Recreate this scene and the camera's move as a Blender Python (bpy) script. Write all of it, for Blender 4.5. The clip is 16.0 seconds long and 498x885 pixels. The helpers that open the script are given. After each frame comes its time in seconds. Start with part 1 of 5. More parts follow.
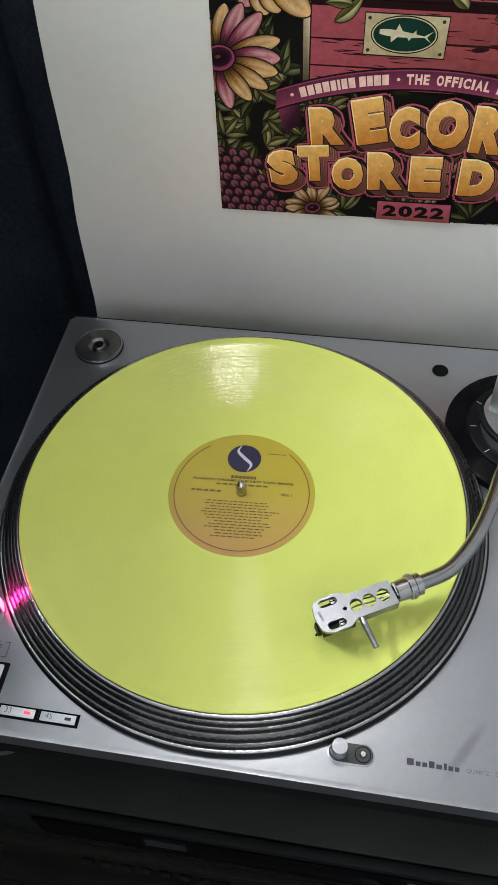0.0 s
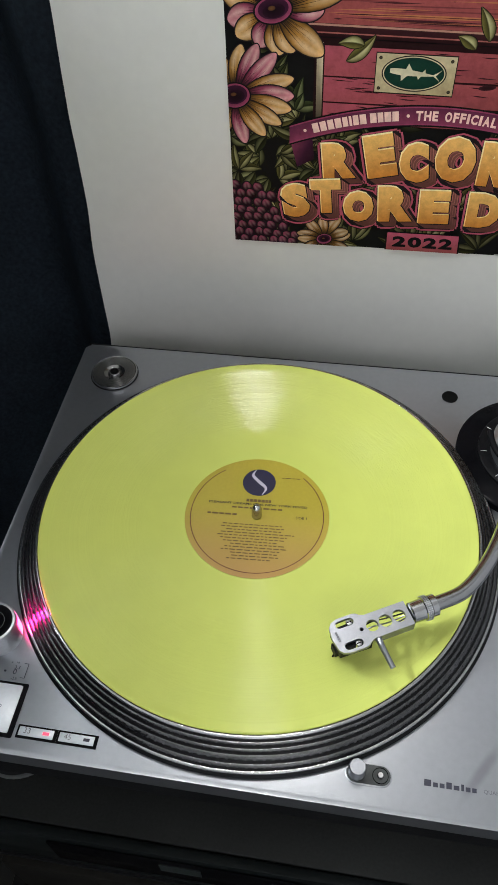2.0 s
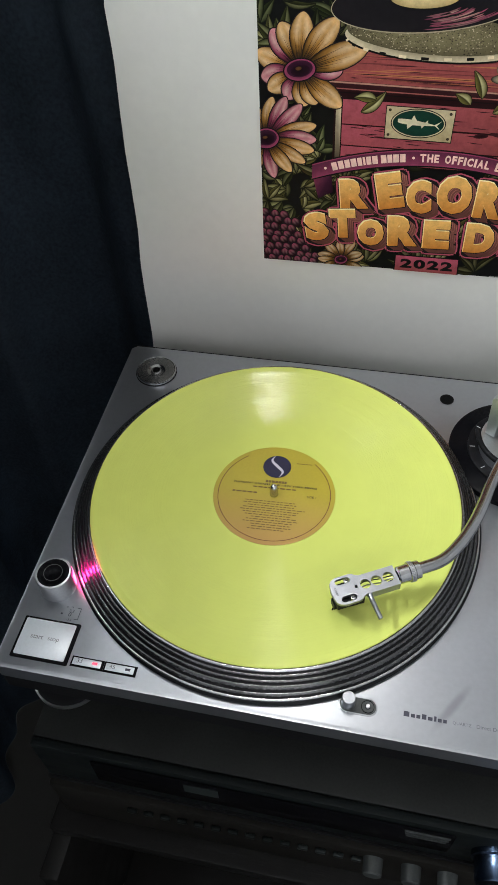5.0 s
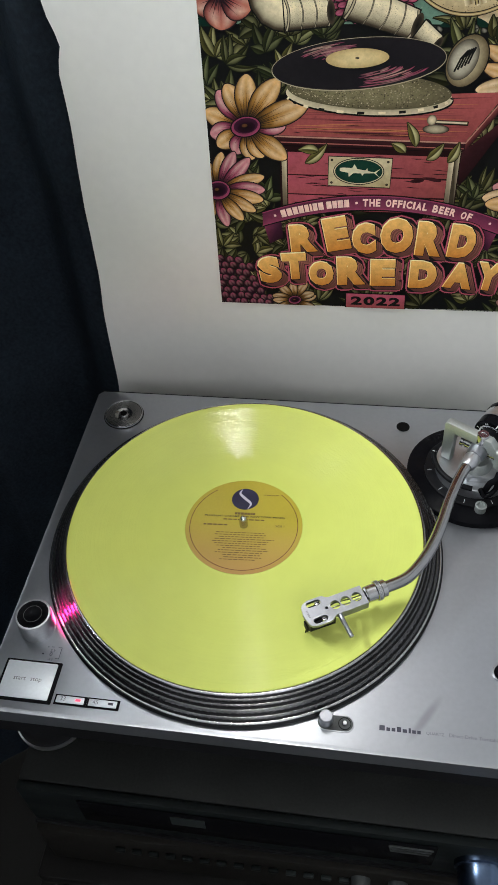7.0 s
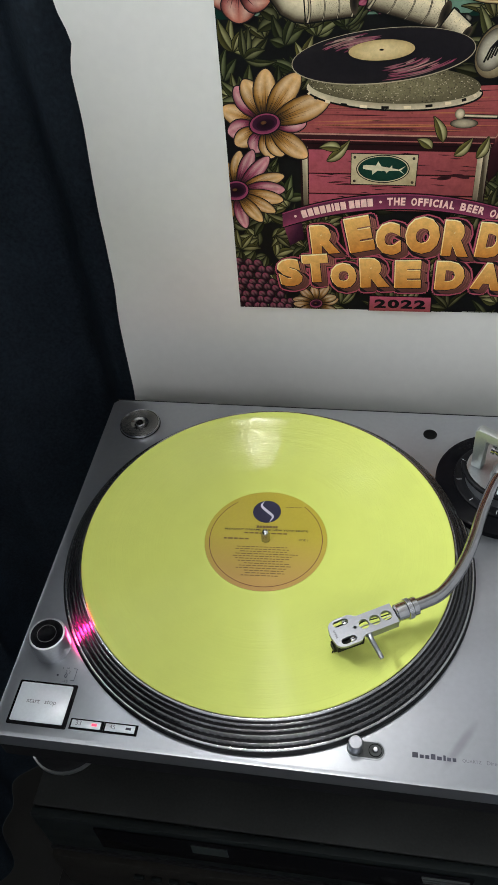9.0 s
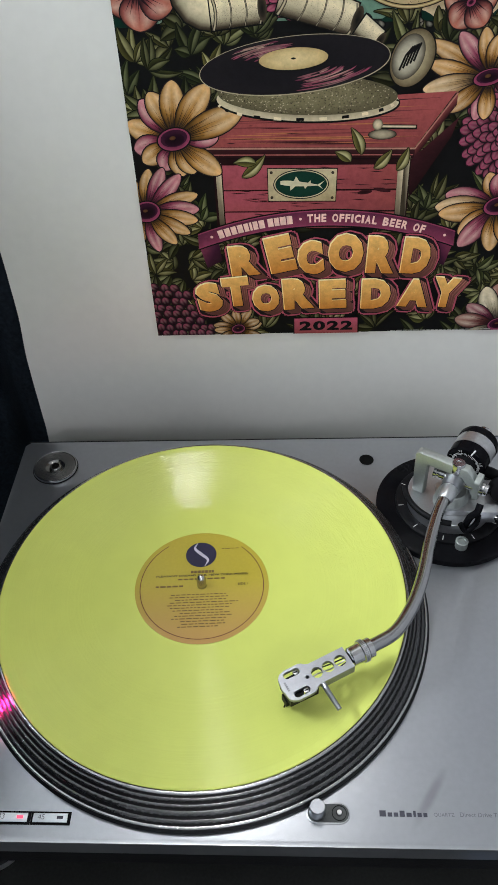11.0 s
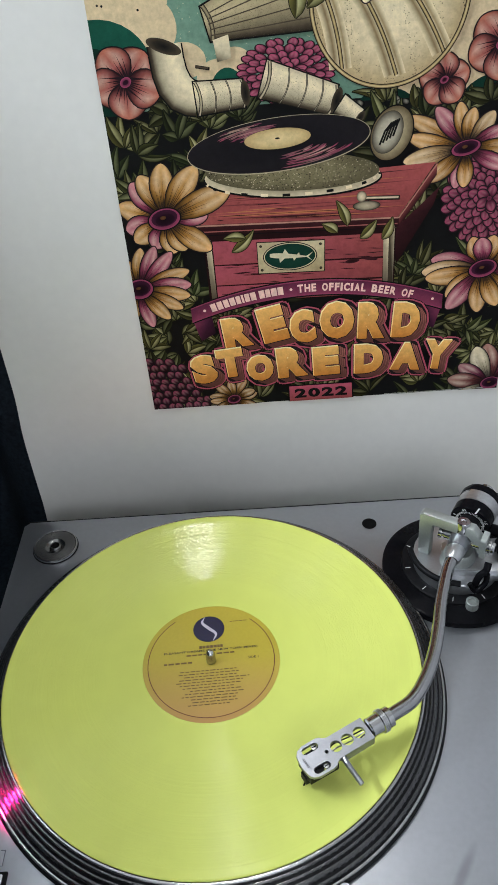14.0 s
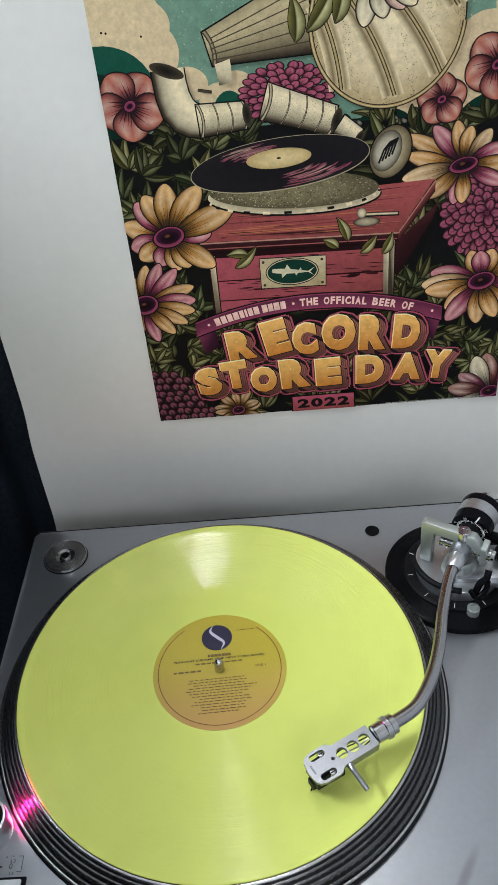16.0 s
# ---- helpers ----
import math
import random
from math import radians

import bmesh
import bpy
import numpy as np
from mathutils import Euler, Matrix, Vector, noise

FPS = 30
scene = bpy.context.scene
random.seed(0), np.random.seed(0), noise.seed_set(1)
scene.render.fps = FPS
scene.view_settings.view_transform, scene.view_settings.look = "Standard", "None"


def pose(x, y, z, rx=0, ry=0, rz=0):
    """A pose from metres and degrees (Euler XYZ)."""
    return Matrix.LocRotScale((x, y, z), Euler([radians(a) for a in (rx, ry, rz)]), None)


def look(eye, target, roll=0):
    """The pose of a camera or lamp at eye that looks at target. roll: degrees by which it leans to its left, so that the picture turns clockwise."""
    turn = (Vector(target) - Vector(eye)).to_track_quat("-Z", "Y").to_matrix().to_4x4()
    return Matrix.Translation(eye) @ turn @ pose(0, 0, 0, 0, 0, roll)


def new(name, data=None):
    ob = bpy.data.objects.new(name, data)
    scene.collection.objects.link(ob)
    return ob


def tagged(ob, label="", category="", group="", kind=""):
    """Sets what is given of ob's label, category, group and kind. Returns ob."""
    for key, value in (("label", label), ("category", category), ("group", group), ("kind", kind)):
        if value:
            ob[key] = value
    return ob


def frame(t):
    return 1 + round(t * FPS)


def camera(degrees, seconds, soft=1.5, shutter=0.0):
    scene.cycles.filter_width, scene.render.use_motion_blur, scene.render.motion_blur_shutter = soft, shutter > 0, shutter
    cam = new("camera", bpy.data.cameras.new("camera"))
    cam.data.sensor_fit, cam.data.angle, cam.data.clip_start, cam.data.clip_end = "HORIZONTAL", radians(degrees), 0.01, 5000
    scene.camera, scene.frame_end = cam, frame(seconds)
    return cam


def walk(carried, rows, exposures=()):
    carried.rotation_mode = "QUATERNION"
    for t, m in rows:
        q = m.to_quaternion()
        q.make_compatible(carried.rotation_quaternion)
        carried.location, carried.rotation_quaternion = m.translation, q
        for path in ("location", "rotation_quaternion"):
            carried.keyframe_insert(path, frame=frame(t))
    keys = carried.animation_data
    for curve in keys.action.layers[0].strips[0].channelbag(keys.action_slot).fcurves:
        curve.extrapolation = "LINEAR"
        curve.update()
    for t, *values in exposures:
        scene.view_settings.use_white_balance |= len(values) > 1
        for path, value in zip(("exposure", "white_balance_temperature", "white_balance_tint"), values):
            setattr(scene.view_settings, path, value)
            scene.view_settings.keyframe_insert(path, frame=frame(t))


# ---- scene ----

from mathutils import geometry

# camera and its walk: seconds, x, y, z, yaw, pitch, roll
cam = camera(35.48, 16.0)
ROWS = [
    (0.0, 0.0627, -0.2943, 1.3609, 8.89, -51.98, 1.48),
    (0.5, 0.0607, -0.2995, 1.3677, 8.88, -51.15, 1.40),
    (1.0, 0.0580, -0.3012, 1.3673, 8.81, -49.36, 1.62),
    (1.5, 0.0590, -0.3028, 1.3687, 8.85, -49.29, 1.80),
    (2.0, 0.0547, -0.3055, 1.3658, 8.96, -49.70, 1.53),
    (2.5, 0.0545, -0.3099, 1.3684, 9.11, -50.37, 1.06),
    (3.0, 0.0543, -0.3194, 1.3690, 9.37, -50.98, 0.66),
    (3.2, 0.0644, -0.3295, 1.3698, 9.64, -51.11, 0.76),
    (5.3, 0.0764, -0.3836, 1.4521, 11.73, -48.68, 2.13),
    (5.5, 0.0759, -0.3891, 1.4610, 10.50, -48.25, 2.21),
    (6.0, 0.0754, -0.3995, 1.4589, 9.80, -46.93, 2.95),
    (6.5, 0.0855, -0.3995, 1.4545, 8.40, -46.57, 2.88),
    (7.0, 0.0815, -0.4001, 1.4499, 7.73, -46.32, 2.43),
    (7.5, 0.0757, -0.3952, 1.4427, 8.08, -45.92, 2.58),
    (8.0, 0.0726, -0.3943, 1.4377, 8.29, -46.04, 2.61),
    (8.5, 0.0803, -0.3876, 1.4375, 8.22, -45.75, 2.95),
    (9.0, 0.0725, -0.3789, 1.4330, 8.20, -45.92, 3.51),
    (9.5, 0.0696, -0.3495, 1.4005, 6.87, -46.05, 2.87),
    (10.0, 0.0736, -0.3360, 1.3974, 4.17, -46.20, 0.89),
    (10.2, 0.0687, -0.3406, 1.4004, 3.43, -46.05, 0.85),
    (12.3, 0.0572, -0.3444, 1.3994, 0.03, -39.49, 3.06),
    (12.5, 0.0586, -0.3429, 1.3969, -0.15, -39.26, 3.12),
    (13.0, 0.0585, -0.3430, 1.3992, -0.77, -39.40, 3.17),
    (13.5, 0.0547, -0.3445, 1.3991, -0.86, -39.24, 3.26),
    (14.0, 0.0511, -0.3432, 1.3980, -0.82, -38.76, 3.42),
    (14.5, 0.0531, -0.3464, 1.4019, -0.91, -38.54, 3.64),
    (15.0, 0.0529, -0.3451, 1.4007, -0.97, -38.59, 3.99),
    (15.5, 0.0503, -0.3431, 1.4010, -1.18, -39.07, 4.06),
    (16.0, 0.0504, -0.3446, 1.4195, -1.07, -39.30, 4.00),
]
walk(cam, [(t, pose(x, y, z, 90 + pitch, roll, yaw)) for t, x, y, z, yaw, pitch, roll in ROWS],
     exposures=[(0.0, -0.10, 6430, 10), (3.2, -0.12, 6430, 10), (5.3, -0.03, 6430, 10), (8.8, -0.05, 6400, 10), (9.6, -0.18, 6350, 10), (10.2, -0.16, 6330, 10), (12.3, -0.02, 6180, 10), (16.0, -0.03, 6180, 10)])

D = 0.90  # height of the turntable's deck; the spindle stands at x = y = 0

# ---- light ----
world = bpy.data.worlds.new("room_air")
scene.world = world
world.use_nodes = True
world.node_tree.nodes["Background"].inputs[0].default_value = (0.75, 0.85, 1.0, 1)
world.node_tree.nodes["Background"].inputs[1].default_value = 0.25


def area_light(name, eye, target, sx, sy, power, colour):
    data = bpy.data.lights.new(name, "AREA")
    data.shape, data.size, data.size_y = "RECTANGLE", sx, sy
    data.energy, data.color = power, colour
    ob = new(name, data)
    ob.matrix_world = look(eye, target)
    return ob


WINDOW_POWER, PANEL_POWER, LAMP_POWER = 7.0, 86.0, 9.0
area_light("window_daylight", (0.50, -1.58, 2.01), (0.30, 0.2, 1.15), 0.80, 0.62, WINDOW_POWER, (0.98, 0.98, 1.0))
area_light("ceiling_panel_light", (-1.15, 0.0, 2.375), (-0.9, 0.0, 1.6), 0.50, 0.50, PANEL_POWER, (0.91, 0.98, 1.0))
bulb = bpy.data.lights.new("ceiling_lamp_light", "POINT")
bulb.energy, bulb.color, bulb.shadow_soft_size = LAMP_POWER, (1.0, 0.97, 0.93), 0.045
new("ceiling_lamp_light", bulb).location = (-0.055, 0.27, 2.12)

# the small red lamp behind the strobe pillar's window
red = bpy.data.lights.new("strobe_lamp", "SPOT")
red.energy, red.color, red.shadow_soft_size = 0.60, (1.0, 0.01, 0.20), 0.004
red.spot_size, red.spot_blend = radians(150), 0.8
ro = new("strobe_lamp", red)
rd = Vector((0.154, 0.1026, 0)).normalized()
rp = Vector((-0.154, -0.1026, 0.0165)) + rd * 0.0152
ro.matrix_world = look(rp + Vector((0, 0, D)), rp + rd * 0.01 + Vector((0, 0, D - 0.004)))


# ---- materials ----
def srgb(r, g, b):
    f = lambda c: (c / 255 / 12.92) if c <= 10 else ((c / 255 + 0.055) / 1.055) ** 2.4
    return (f(r), f(g), f(b))


MATS = {}


def material(name, colour, rough=0.5, metal=0.0, vary=0.12, scale=40.0, bump=0.0, bump_scale=300.0, stretch=(1, 1, 1),
             rough_vary=0.08, coat=0.0, spec=0.5, emit=0.0, aniso=0.0, second=None):
    m = bpy.data.materials.new(name)
    m.use_nodes = True
    nt = m.node_tree
    b = nt.nodes["Principled BSDF"]
    co = nt.nodes.new("ShaderNodeTexCoord")
    mp = nt.nodes.new("ShaderNodeMapping")
    mp.inputs["Scale"].default_value = stretch
    nt.links.new(co.outputs["Object"], mp.inputs["Vector"])
    big = nt.nodes.new("ShaderNodeTexNoise")
    big.inputs["Scale"].default_value = scale * 0.25
    big.inputs["Detail"].default_value = 4
    fine = nt.nodes.new("ShaderNodeTexNoise")
    fine.inputs["Scale"].default_value = scale * 8
    fine.inputs["Detail"].default_value = 3
    for n in (big, fine):
        nt.links.new(mp.outputs[0], n.inputs["Vector"])
    mix = nt.nodes.new("ShaderNodeMath")
    mix.operation = "ADD"
    nt.links.new(big.outputs["Fac"], mix.inputs[0])
    nt.links.new(fine.outputs["Fac"], mix.inputs[1])
    ramp = nt.nodes.new("ShaderNodeMapRange")
    ramp.inputs["From Min"].default_value, ramp.inputs["From Max"].default_value = 0.7, 1.3
    ramp.inputs["To Min"].default_value, ramp.inputs["To Max"].default_value = 0.0, 1.0
    nt.links.new(mix.outputs[0], ramp.inputs["Value"])
    cm = nt.nodes.new("ShaderNodeMix")
    cm.data_type = "RGBA"
    lo = tuple(c * (1 - vary) for c in colour)
    hi = second if second else tuple(min(1, c * (1 + vary)) for c in colour)
    cm.inputs["A"].default_value, cm.inputs["B"].default_value = (*lo, 1), (*hi, 1)
    nt.links.new(ramp.outputs[0], cm.inputs["Factor"])
    nt.links.new(cm.outputs["Result"], b.inputs["Base Color"])
    rr = nt.nodes.new("ShaderNodeMapRange")
    rr.inputs["From Min"].default_value, rr.inputs["From Max"].default_value = 0.3, 0.7
    rr.inputs["To Min"].default_value, rr.inputs["To Max"].default_value = max(0, rough - rough_vary), min(1, rough + rough_vary)
    nt.links.new(big.outputs["Fac"], rr.inputs["Value"])
    nt.links.new(rr.outputs[0], b.inputs["Roughness"])
    b.inputs["Metallic"].default_value = metal
    b.inputs["Coat Weight"].default_value = coat
    b.inputs["Specular IOR Level"].default_value = spec
    b.inputs["Anisotropic"].default_value = aniso
    if emit:
        b.inputs["Emission Color"].default_value = (*colour, 1)
        b.inputs["Emission Strength"].default_value = emit
    if bump:
        g = nt.nodes.new("ShaderNodeTexNoise")
        g.inputs["Scale"].default_value = bump_scale
        g.inputs["Detail"].default_value = 4
        nt.links.new(mp.outputs[0], g.inputs["Vector"])
        bp = nt.nodes.new("ShaderNodeBump")
        bp.inputs["Strength"].default_value, bp.inputs["Distance"].default_value = bump, 0.001
        nt.links.new(g.outputs["Fac"], bp.inputs["Height"])
        nt.links.new(bp.outputs[0], b.inputs["Normal"])
    MATS[name] = m
    return m


TURNED = 0.25


def radial_material(name, colour, rough, aniso, ring_scale, ring_bump, vary, spec=0.5, metal=0.0, subsurface=0.0):
    """A disc's surface turned or pressed in rings round the z axis."""
    m = material(name, colour, rough, metal, vary, 6.0, spec=spec, rough_vary=0.03)
    nt = m.node_tree
    b = nt.nodes["Principled BSDF"]
    b.inputs["Anisotropic"].default_value = aniso
    tan = nt.nodes.new("ShaderNodeTangent")
    tan.direction_type, tan.axis = "RADIAL", "Z"
    nt.links.new(tan.outputs[0], b.inputs["Tangent"])
    b.inputs["Anisotropic Rotation"].default_value = TURNED
    co = nt.nodes.new("ShaderNodeTexCoord")
    sep = nt.nodes.new("ShaderNodeVectorMath")
    sep.operation = "MULTIPLY"
    sep.inputs[1].default_value = (1, 1, 0)
    nt.links.new(co.outputs["Object"], sep.inputs[0])
    ln = nt.nodes.new("ShaderNodeVectorMath")
    ln.operation = "LENGTH"
    nt.links.new(sep.outputs[0], ln.inputs[0])
    ns = nt.nodes.new("ShaderNodeTexNoise")
    ns.noise_dimensions = "1D"
    ns.inputs["Scale"].default_value = ring_scale
    ns.inputs["Detail"].default_value = 5
    ns.inputs["Roughness"].default_value = 0.75
    nt.links.new(ln.outputs["Value"], ns.inputs["W"])
    bp = nt.nodes.new("ShaderNodeBump")
    bp.inputs["Strength"].default_value, bp.inputs["Distance"].default_value = ring_bump, 0.0004
    nt.links.new(ns.outputs["Fac"], bp.inputs["Height"])
    nt.links.new(bp.outputs[0], b.inputs["Normal"])
    if subsurface:
        b.inputs["Subsurface Weight"].default_value = subsurface
        b.inputs["Subsurface Radius"].default_value = (0.004, 0.004, 0.001)
        b.inputs["Subsurface Scale"].default_value = 1.0
    return m


SILVER = material("silver_anodised_deck", (0.40, 0.415, 0.445), 0.33, 0.92, 0.04, 30, bump=0.03, bump_scale=900, rough_vary=0.02)


def scuff(m, ax, ay, bx, by, width, depth):
    """A dull smear from a to b on the plate, in the plate's own coordinates."""
    nt = m.node_tree
    b = nt.nodes["Principled BSDF"]
    co = nt.nodes.new("ShaderNodeTexCoord")
    l = math.hypot(bx - ax, by - ay)
    ang = math.atan2(by - ay, bx - ax)
    mp = nt.nodes.new("ShaderNodeMapping")
    mp.vector_type = "TEXTURE"
    mp.inputs["Location"].default_value = ((ax + bx) / 2, (ay + by) / 2, 0)
    mp.inputs["Rotation"].default_value = (0, 0, ang)
    mp.inputs["Scale"].default_value = (l / 2, width, 1)
    nt.links.new(co.outputs["Object"], mp.inputs["Vector"])
    flat = nt.nodes.new("ShaderNodeVectorMath")
    flat.operation = "MULTIPLY"
    flat.inputs[1].default_value = (1, 1, 0)
    nt.links.new(mp.outputs[0], flat.inputs[0])
    ln = nt.nodes.new("ShaderNodeVectorMath")
    ln.operation = "LENGTH"
    nt.links.new(flat.outputs[0], ln.inputs[0])
    r = nt.nodes.new("ShaderNodeMapRange")
    r.interpolation_type = "SMOOTHSTEP"
    r.inputs["From Min"].default_value, r.inputs["From Max"].default_value = 1.15, 0.2
    r.inputs["To Min"].default_value, r.inputs["To Max"].default_value = 0.0, depth
    nt.links.new(ln.outputs["Value"], r.inputs["Value"])
    mx = nt.nodes.new("ShaderNodeMix")
    mx.data_type = "RGBA"
    old = b.inputs["Base Color"].links[0].from_socket
    nt.links.new(r.outputs[0], mx.inputs["Factor"])
    nt.links.new(old, mx.inputs["A"])
    mx.inputs["B"].default_value = (0.22, 0.22, 0.24, 1)
    nt.links.new(mx.outputs["Result"], b.inputs["Base Color"])


scuff(SILVER, 0.1653 - 0.046, -0.1240, 0.1385 - 0.046, -0.1640, 0.0042, 0.6)
EDGE_SILVER = material("worn_silver_edge", (0.42, 0.42, 0.43), 0.32, 0.85, 0.12, 60, bump=0.05)
RUBBER = material("black_rubber_base", (0.007, 0.007, 0.008), 0.62, 0, 0.3, 60, bump=0.15, bump_scale=500, spec=0.16)
BLACK = material("black_gloss_plastic", (0.004, 0.004, 0.005), 0.16, 0, 0.3, 50, spec=0.035)
BLACK_SATIN = material("black_satin_plastic", (0.008, 0.008, 0.009), 0.36, 0, 0.3, 60, bump=0.05, spec=0.05)
CHROME = material("polished_chrome", (0.50, 0.50, 0.51), 0.15, 1.0, 0.05, 60, rough_vary=0.04)
ALU = material("satin_aluminium", (0.50, 0.51, 0.53), 0.36, 0.95, 0.08, 80, bump=0.04, bump_scale=1200)
ALU_PALE = material("pale_cast_aluminium", (0.36, 0.385, 0.37), 0.42, 0.7, 0.08, 80, bump=0.08, bump_scale=900)
TUBE = material("darker_polished_arm_metal", (0.36, 0.36, 0.37), 0.13, 1.0, 0.05, 60, rough_vary=0.03)
SHELL = material("grey_anodised_headshell", (0.29, 0.30, 0.325), 0.36, 0.95, 0.06, 80, bump=0.03, bump_scale=1200)
# near-black colour stands for the darkness inside holes
HOLE = material("painted_hole_dark", (0.004, 0.004, 0.004), 0.8, 0, 0.2, 50, spec=0.05)
KEY = material("pale_grey_key", (0.62, 0.66, 0.70), 0.32, 0.2, 0.05, 60)
INK_DARK = material("dark_print", (0.03, 0.03, 0.05), 0.5, 0, 0.2, 80)
INK_GREY = material("grey_print", (0.16, 0.16, 0.18), 0.5, 0, 0.2, 80)
WHITE_MARK = material("white_print", (0.75, 0.75, 0.75), 0.5, 0, 0.1, 80)
LED_RED = material("red_speed_led", (1.0, 0.05, 0.10), 0.4, 0, 0.02, 80, emit=1.6)
STROBE_GLOW = material("pink_red_strobe_lens", (1.0, 0.13, 0.36), 0.3, 0, 0.02, 80, emit=4.5)
PLATTER = radial_material("turned_platter_metal", (0.38, 0.38, 0.385), 0.16, 1.0, 900, 0.12, 0.06, metal=0.95)
PLATTER_BLACK = radial_material("black_platter_groove", (0.004, 0.004, 0.005), 0.42, 0.4, 900, 0.1, 0.2, spec=0.2)
PLATTER_GREY = radial_material("grey_dotted_platter_band", (0.095, 0.095, 0.10), 0.18, 1.0, 900, 0.1, 0.12, metal=0.9)
PLATTER_DOT = radial_material("raised_platter_dots", (0.105, 0.105, 0.11), 0.20, 1.0, 900, 0.1, 0.12, metal=0.9)
VINYL = radial_material("opaque_yellow_vinyl", (0.575, 0.632, 0.146), 0.18, 1.0, 700, 0.05, 0.03, spec=0.16, subsurface=0.0)
GROOVE = radial_material("polished_yellow_groove_wall", (0.575, 0.632, 0.146), 0.17, 1.0, 700, 0.05, 0.03, spec=0.95)
LABEL = material("yellow_orange_label_paper", srgb(172, 156, 46), 0.38, 0, 0.05, 60, bump=0.03)


def fade_label(m):
    """The label's print fades from yellow to salmon towards its foot."""
    nt = m.node_tree
    b = nt.nodes["Principled BSDF"]
    co = nt.nodes.new("ShaderNodeTexCoord")
    sep = nt.nodes.new("ShaderNodeSeparateXYZ")
    nt.links.new(co.outputs["Object"], sep.inputs[0])
    r = nt.nodes.new("ShaderNodeMapRange")
    r.inputs["From Min"].default_value, r.inputs["From Max"].default_value = 0.005, -0.05
    nt.links.new(sep.outputs["Y"], r.inputs["Value"])
    mx = nt.nodes.new("ShaderNodeMix")
    mx.data_type = "RGBA"
    old = b.inputs["Base Color"].links[0].from_socket
    nt.links.new(r.outputs[0], mx.inputs["Factor"])
    nt.links.new(old, mx.inputs["A"])
    mx.inputs["B"].default_value = (*srgb(172, 130, 64), 1)
    nt.links.new(mx.outputs["Result"], b.inputs["Base Color"])


fade_label(LABEL)
PAPER = material("white_poster_paper", (0.715, 0.700, 0.660), 0.55, 0, 0.025, 14, bump=0.06, bump_scale=260)
CLOTH = material("black_navy_cloth", (0.037, 0.050, 0.067), 0.85, 0, 0.35, 30, bump=0.25, bump_scale=700, spec=0.2)
WALL = material("painted_room_wall", (0.53, 0.53, 0.54), 0.8, 0, 0.05, 8, bump=0.1, bump_scale=60)
CEIL = material("white_ceiling_paint", (0.78, 0.78, 0.76), 0.85, 0, 0.04, 8, bump=0.1, bump_scale=60)
CARPET = material("grey_carpet", (0.014, 0.014, 0.013), 0.95, 0, 0.25, 60, bump=0.5, bump_scale=400)
RACK = material("black_stained_wood", (0.006, 0.0055, 0.005), 0.5, 0, 0.35, 20, bump=0.15, bump_scale=80, stretch=(1, 8, 8), spec=0.2)
FACE = material("black_brushed_faceplate", (0.008, 0.010, 0.010), 0.42, 0.0, 0.2, 40, bump=0.06, bump_scale=300, stretch=(0.1, 6, 6), spec=0.10)
RECEIVER_TOP = material("dull_black_painted_steel", (0.016, 0.017, 0.016), 0.5, 0, 0.3, 60, bump=0.1, spec=0.22)
FACE_BROWN = material("dusty_brown_black_panel", (0.011, 0.010, 0.0085), 0.6, 0, 0.4, 30, bump=0.12, spec=0.10)
KNOB = material("dark_polished_metal_knob", (0.10, 0.14, 0.22), 0.20, 1.0, 0.1, 60)
DIM_DISPLAY = material("unlit_display_glass", (0.020, 0.025, 0.025), 0.35, 0, 0.2, 60, spec=0.2)
DUST_GREY = material("grey_plastic_button", (0.05, 0.055, 0.055), 0.5, 0, 0.2, 60)
DIFFUSER = material("white_lamp_diffuser", (0.85, 0.83, 0.78), 0.6, 0, 0.02, 60)
SMOKED = material("brown_rubber_lead", (0.02, 0.02, 0.02), 0.5, 0, 0.2, 60)


def ink_material():
    m = bpy.data.materials.new("colour_poster_print")
    m.use_nodes = True
    nt = m.node_tree
    b = nt.nodes["Principled BSDF"]
    at = nt.nodes.new("ShaderNodeAttribute")
    at.attribute_name = "ink"
    co = nt.nodes.new("ShaderNodeTexCoord")
    n1 = nt.nodes.new("ShaderNodeTexNoise")
    n1.inputs["Scale"].default_value, n1.inputs["Detail"].default_value = 420, 5
    n1.inputs["Roughness"].default_value = 0.7
    nt.links.new(co.outputs["Object"], n1.inputs["Vector"])
    n2 = nt.nodes.new("ShaderNodeTexNoise")
    n2.inputs["Scale"].default_value, n2.inputs["Detail"].default_value = 170, 4
    nt.links.new(co.outputs["Object"], n2.inputs["Vector"])
    add = nt.nodes.new("ShaderNodeMath")
    add.operation = "ADD"
    nt.links.new(n1.outputs["Fac"], add.inputs[0])
    nt.links.new(n2.outputs["Fac"], add.inputs[1])
    r = nt.nodes.new("ShaderNodeMapRange")
    r.inputs["From Min"].default_value, r.inputs["From Max"].default_value = 0.65, 1.35
    r.inputs["To Min"].default_value, r.inputs["To Max"].default_value = 0.78, 1.16
    nt.links.new(add.outputs[0], r.inputs["Value"])
    mul = nt.nodes.new("ShaderNodeVectorMath")
    mul.operation = "SCALE"
    nt.links.new(at.outputs["Color"], mul.inputs[0])
    nt.links.new(r.outputs[0], mul.inputs["Scale"])
    nt.links.new(mul.outputs[0], b.inputs["Base Color"])
    b.inputs["Roughness"].default_value = 0.5
    b.inputs["Specular IOR Level"].default_value = 0.1
    return m


INK = ink_material()


# ---- building helpers ----
ORG = {}


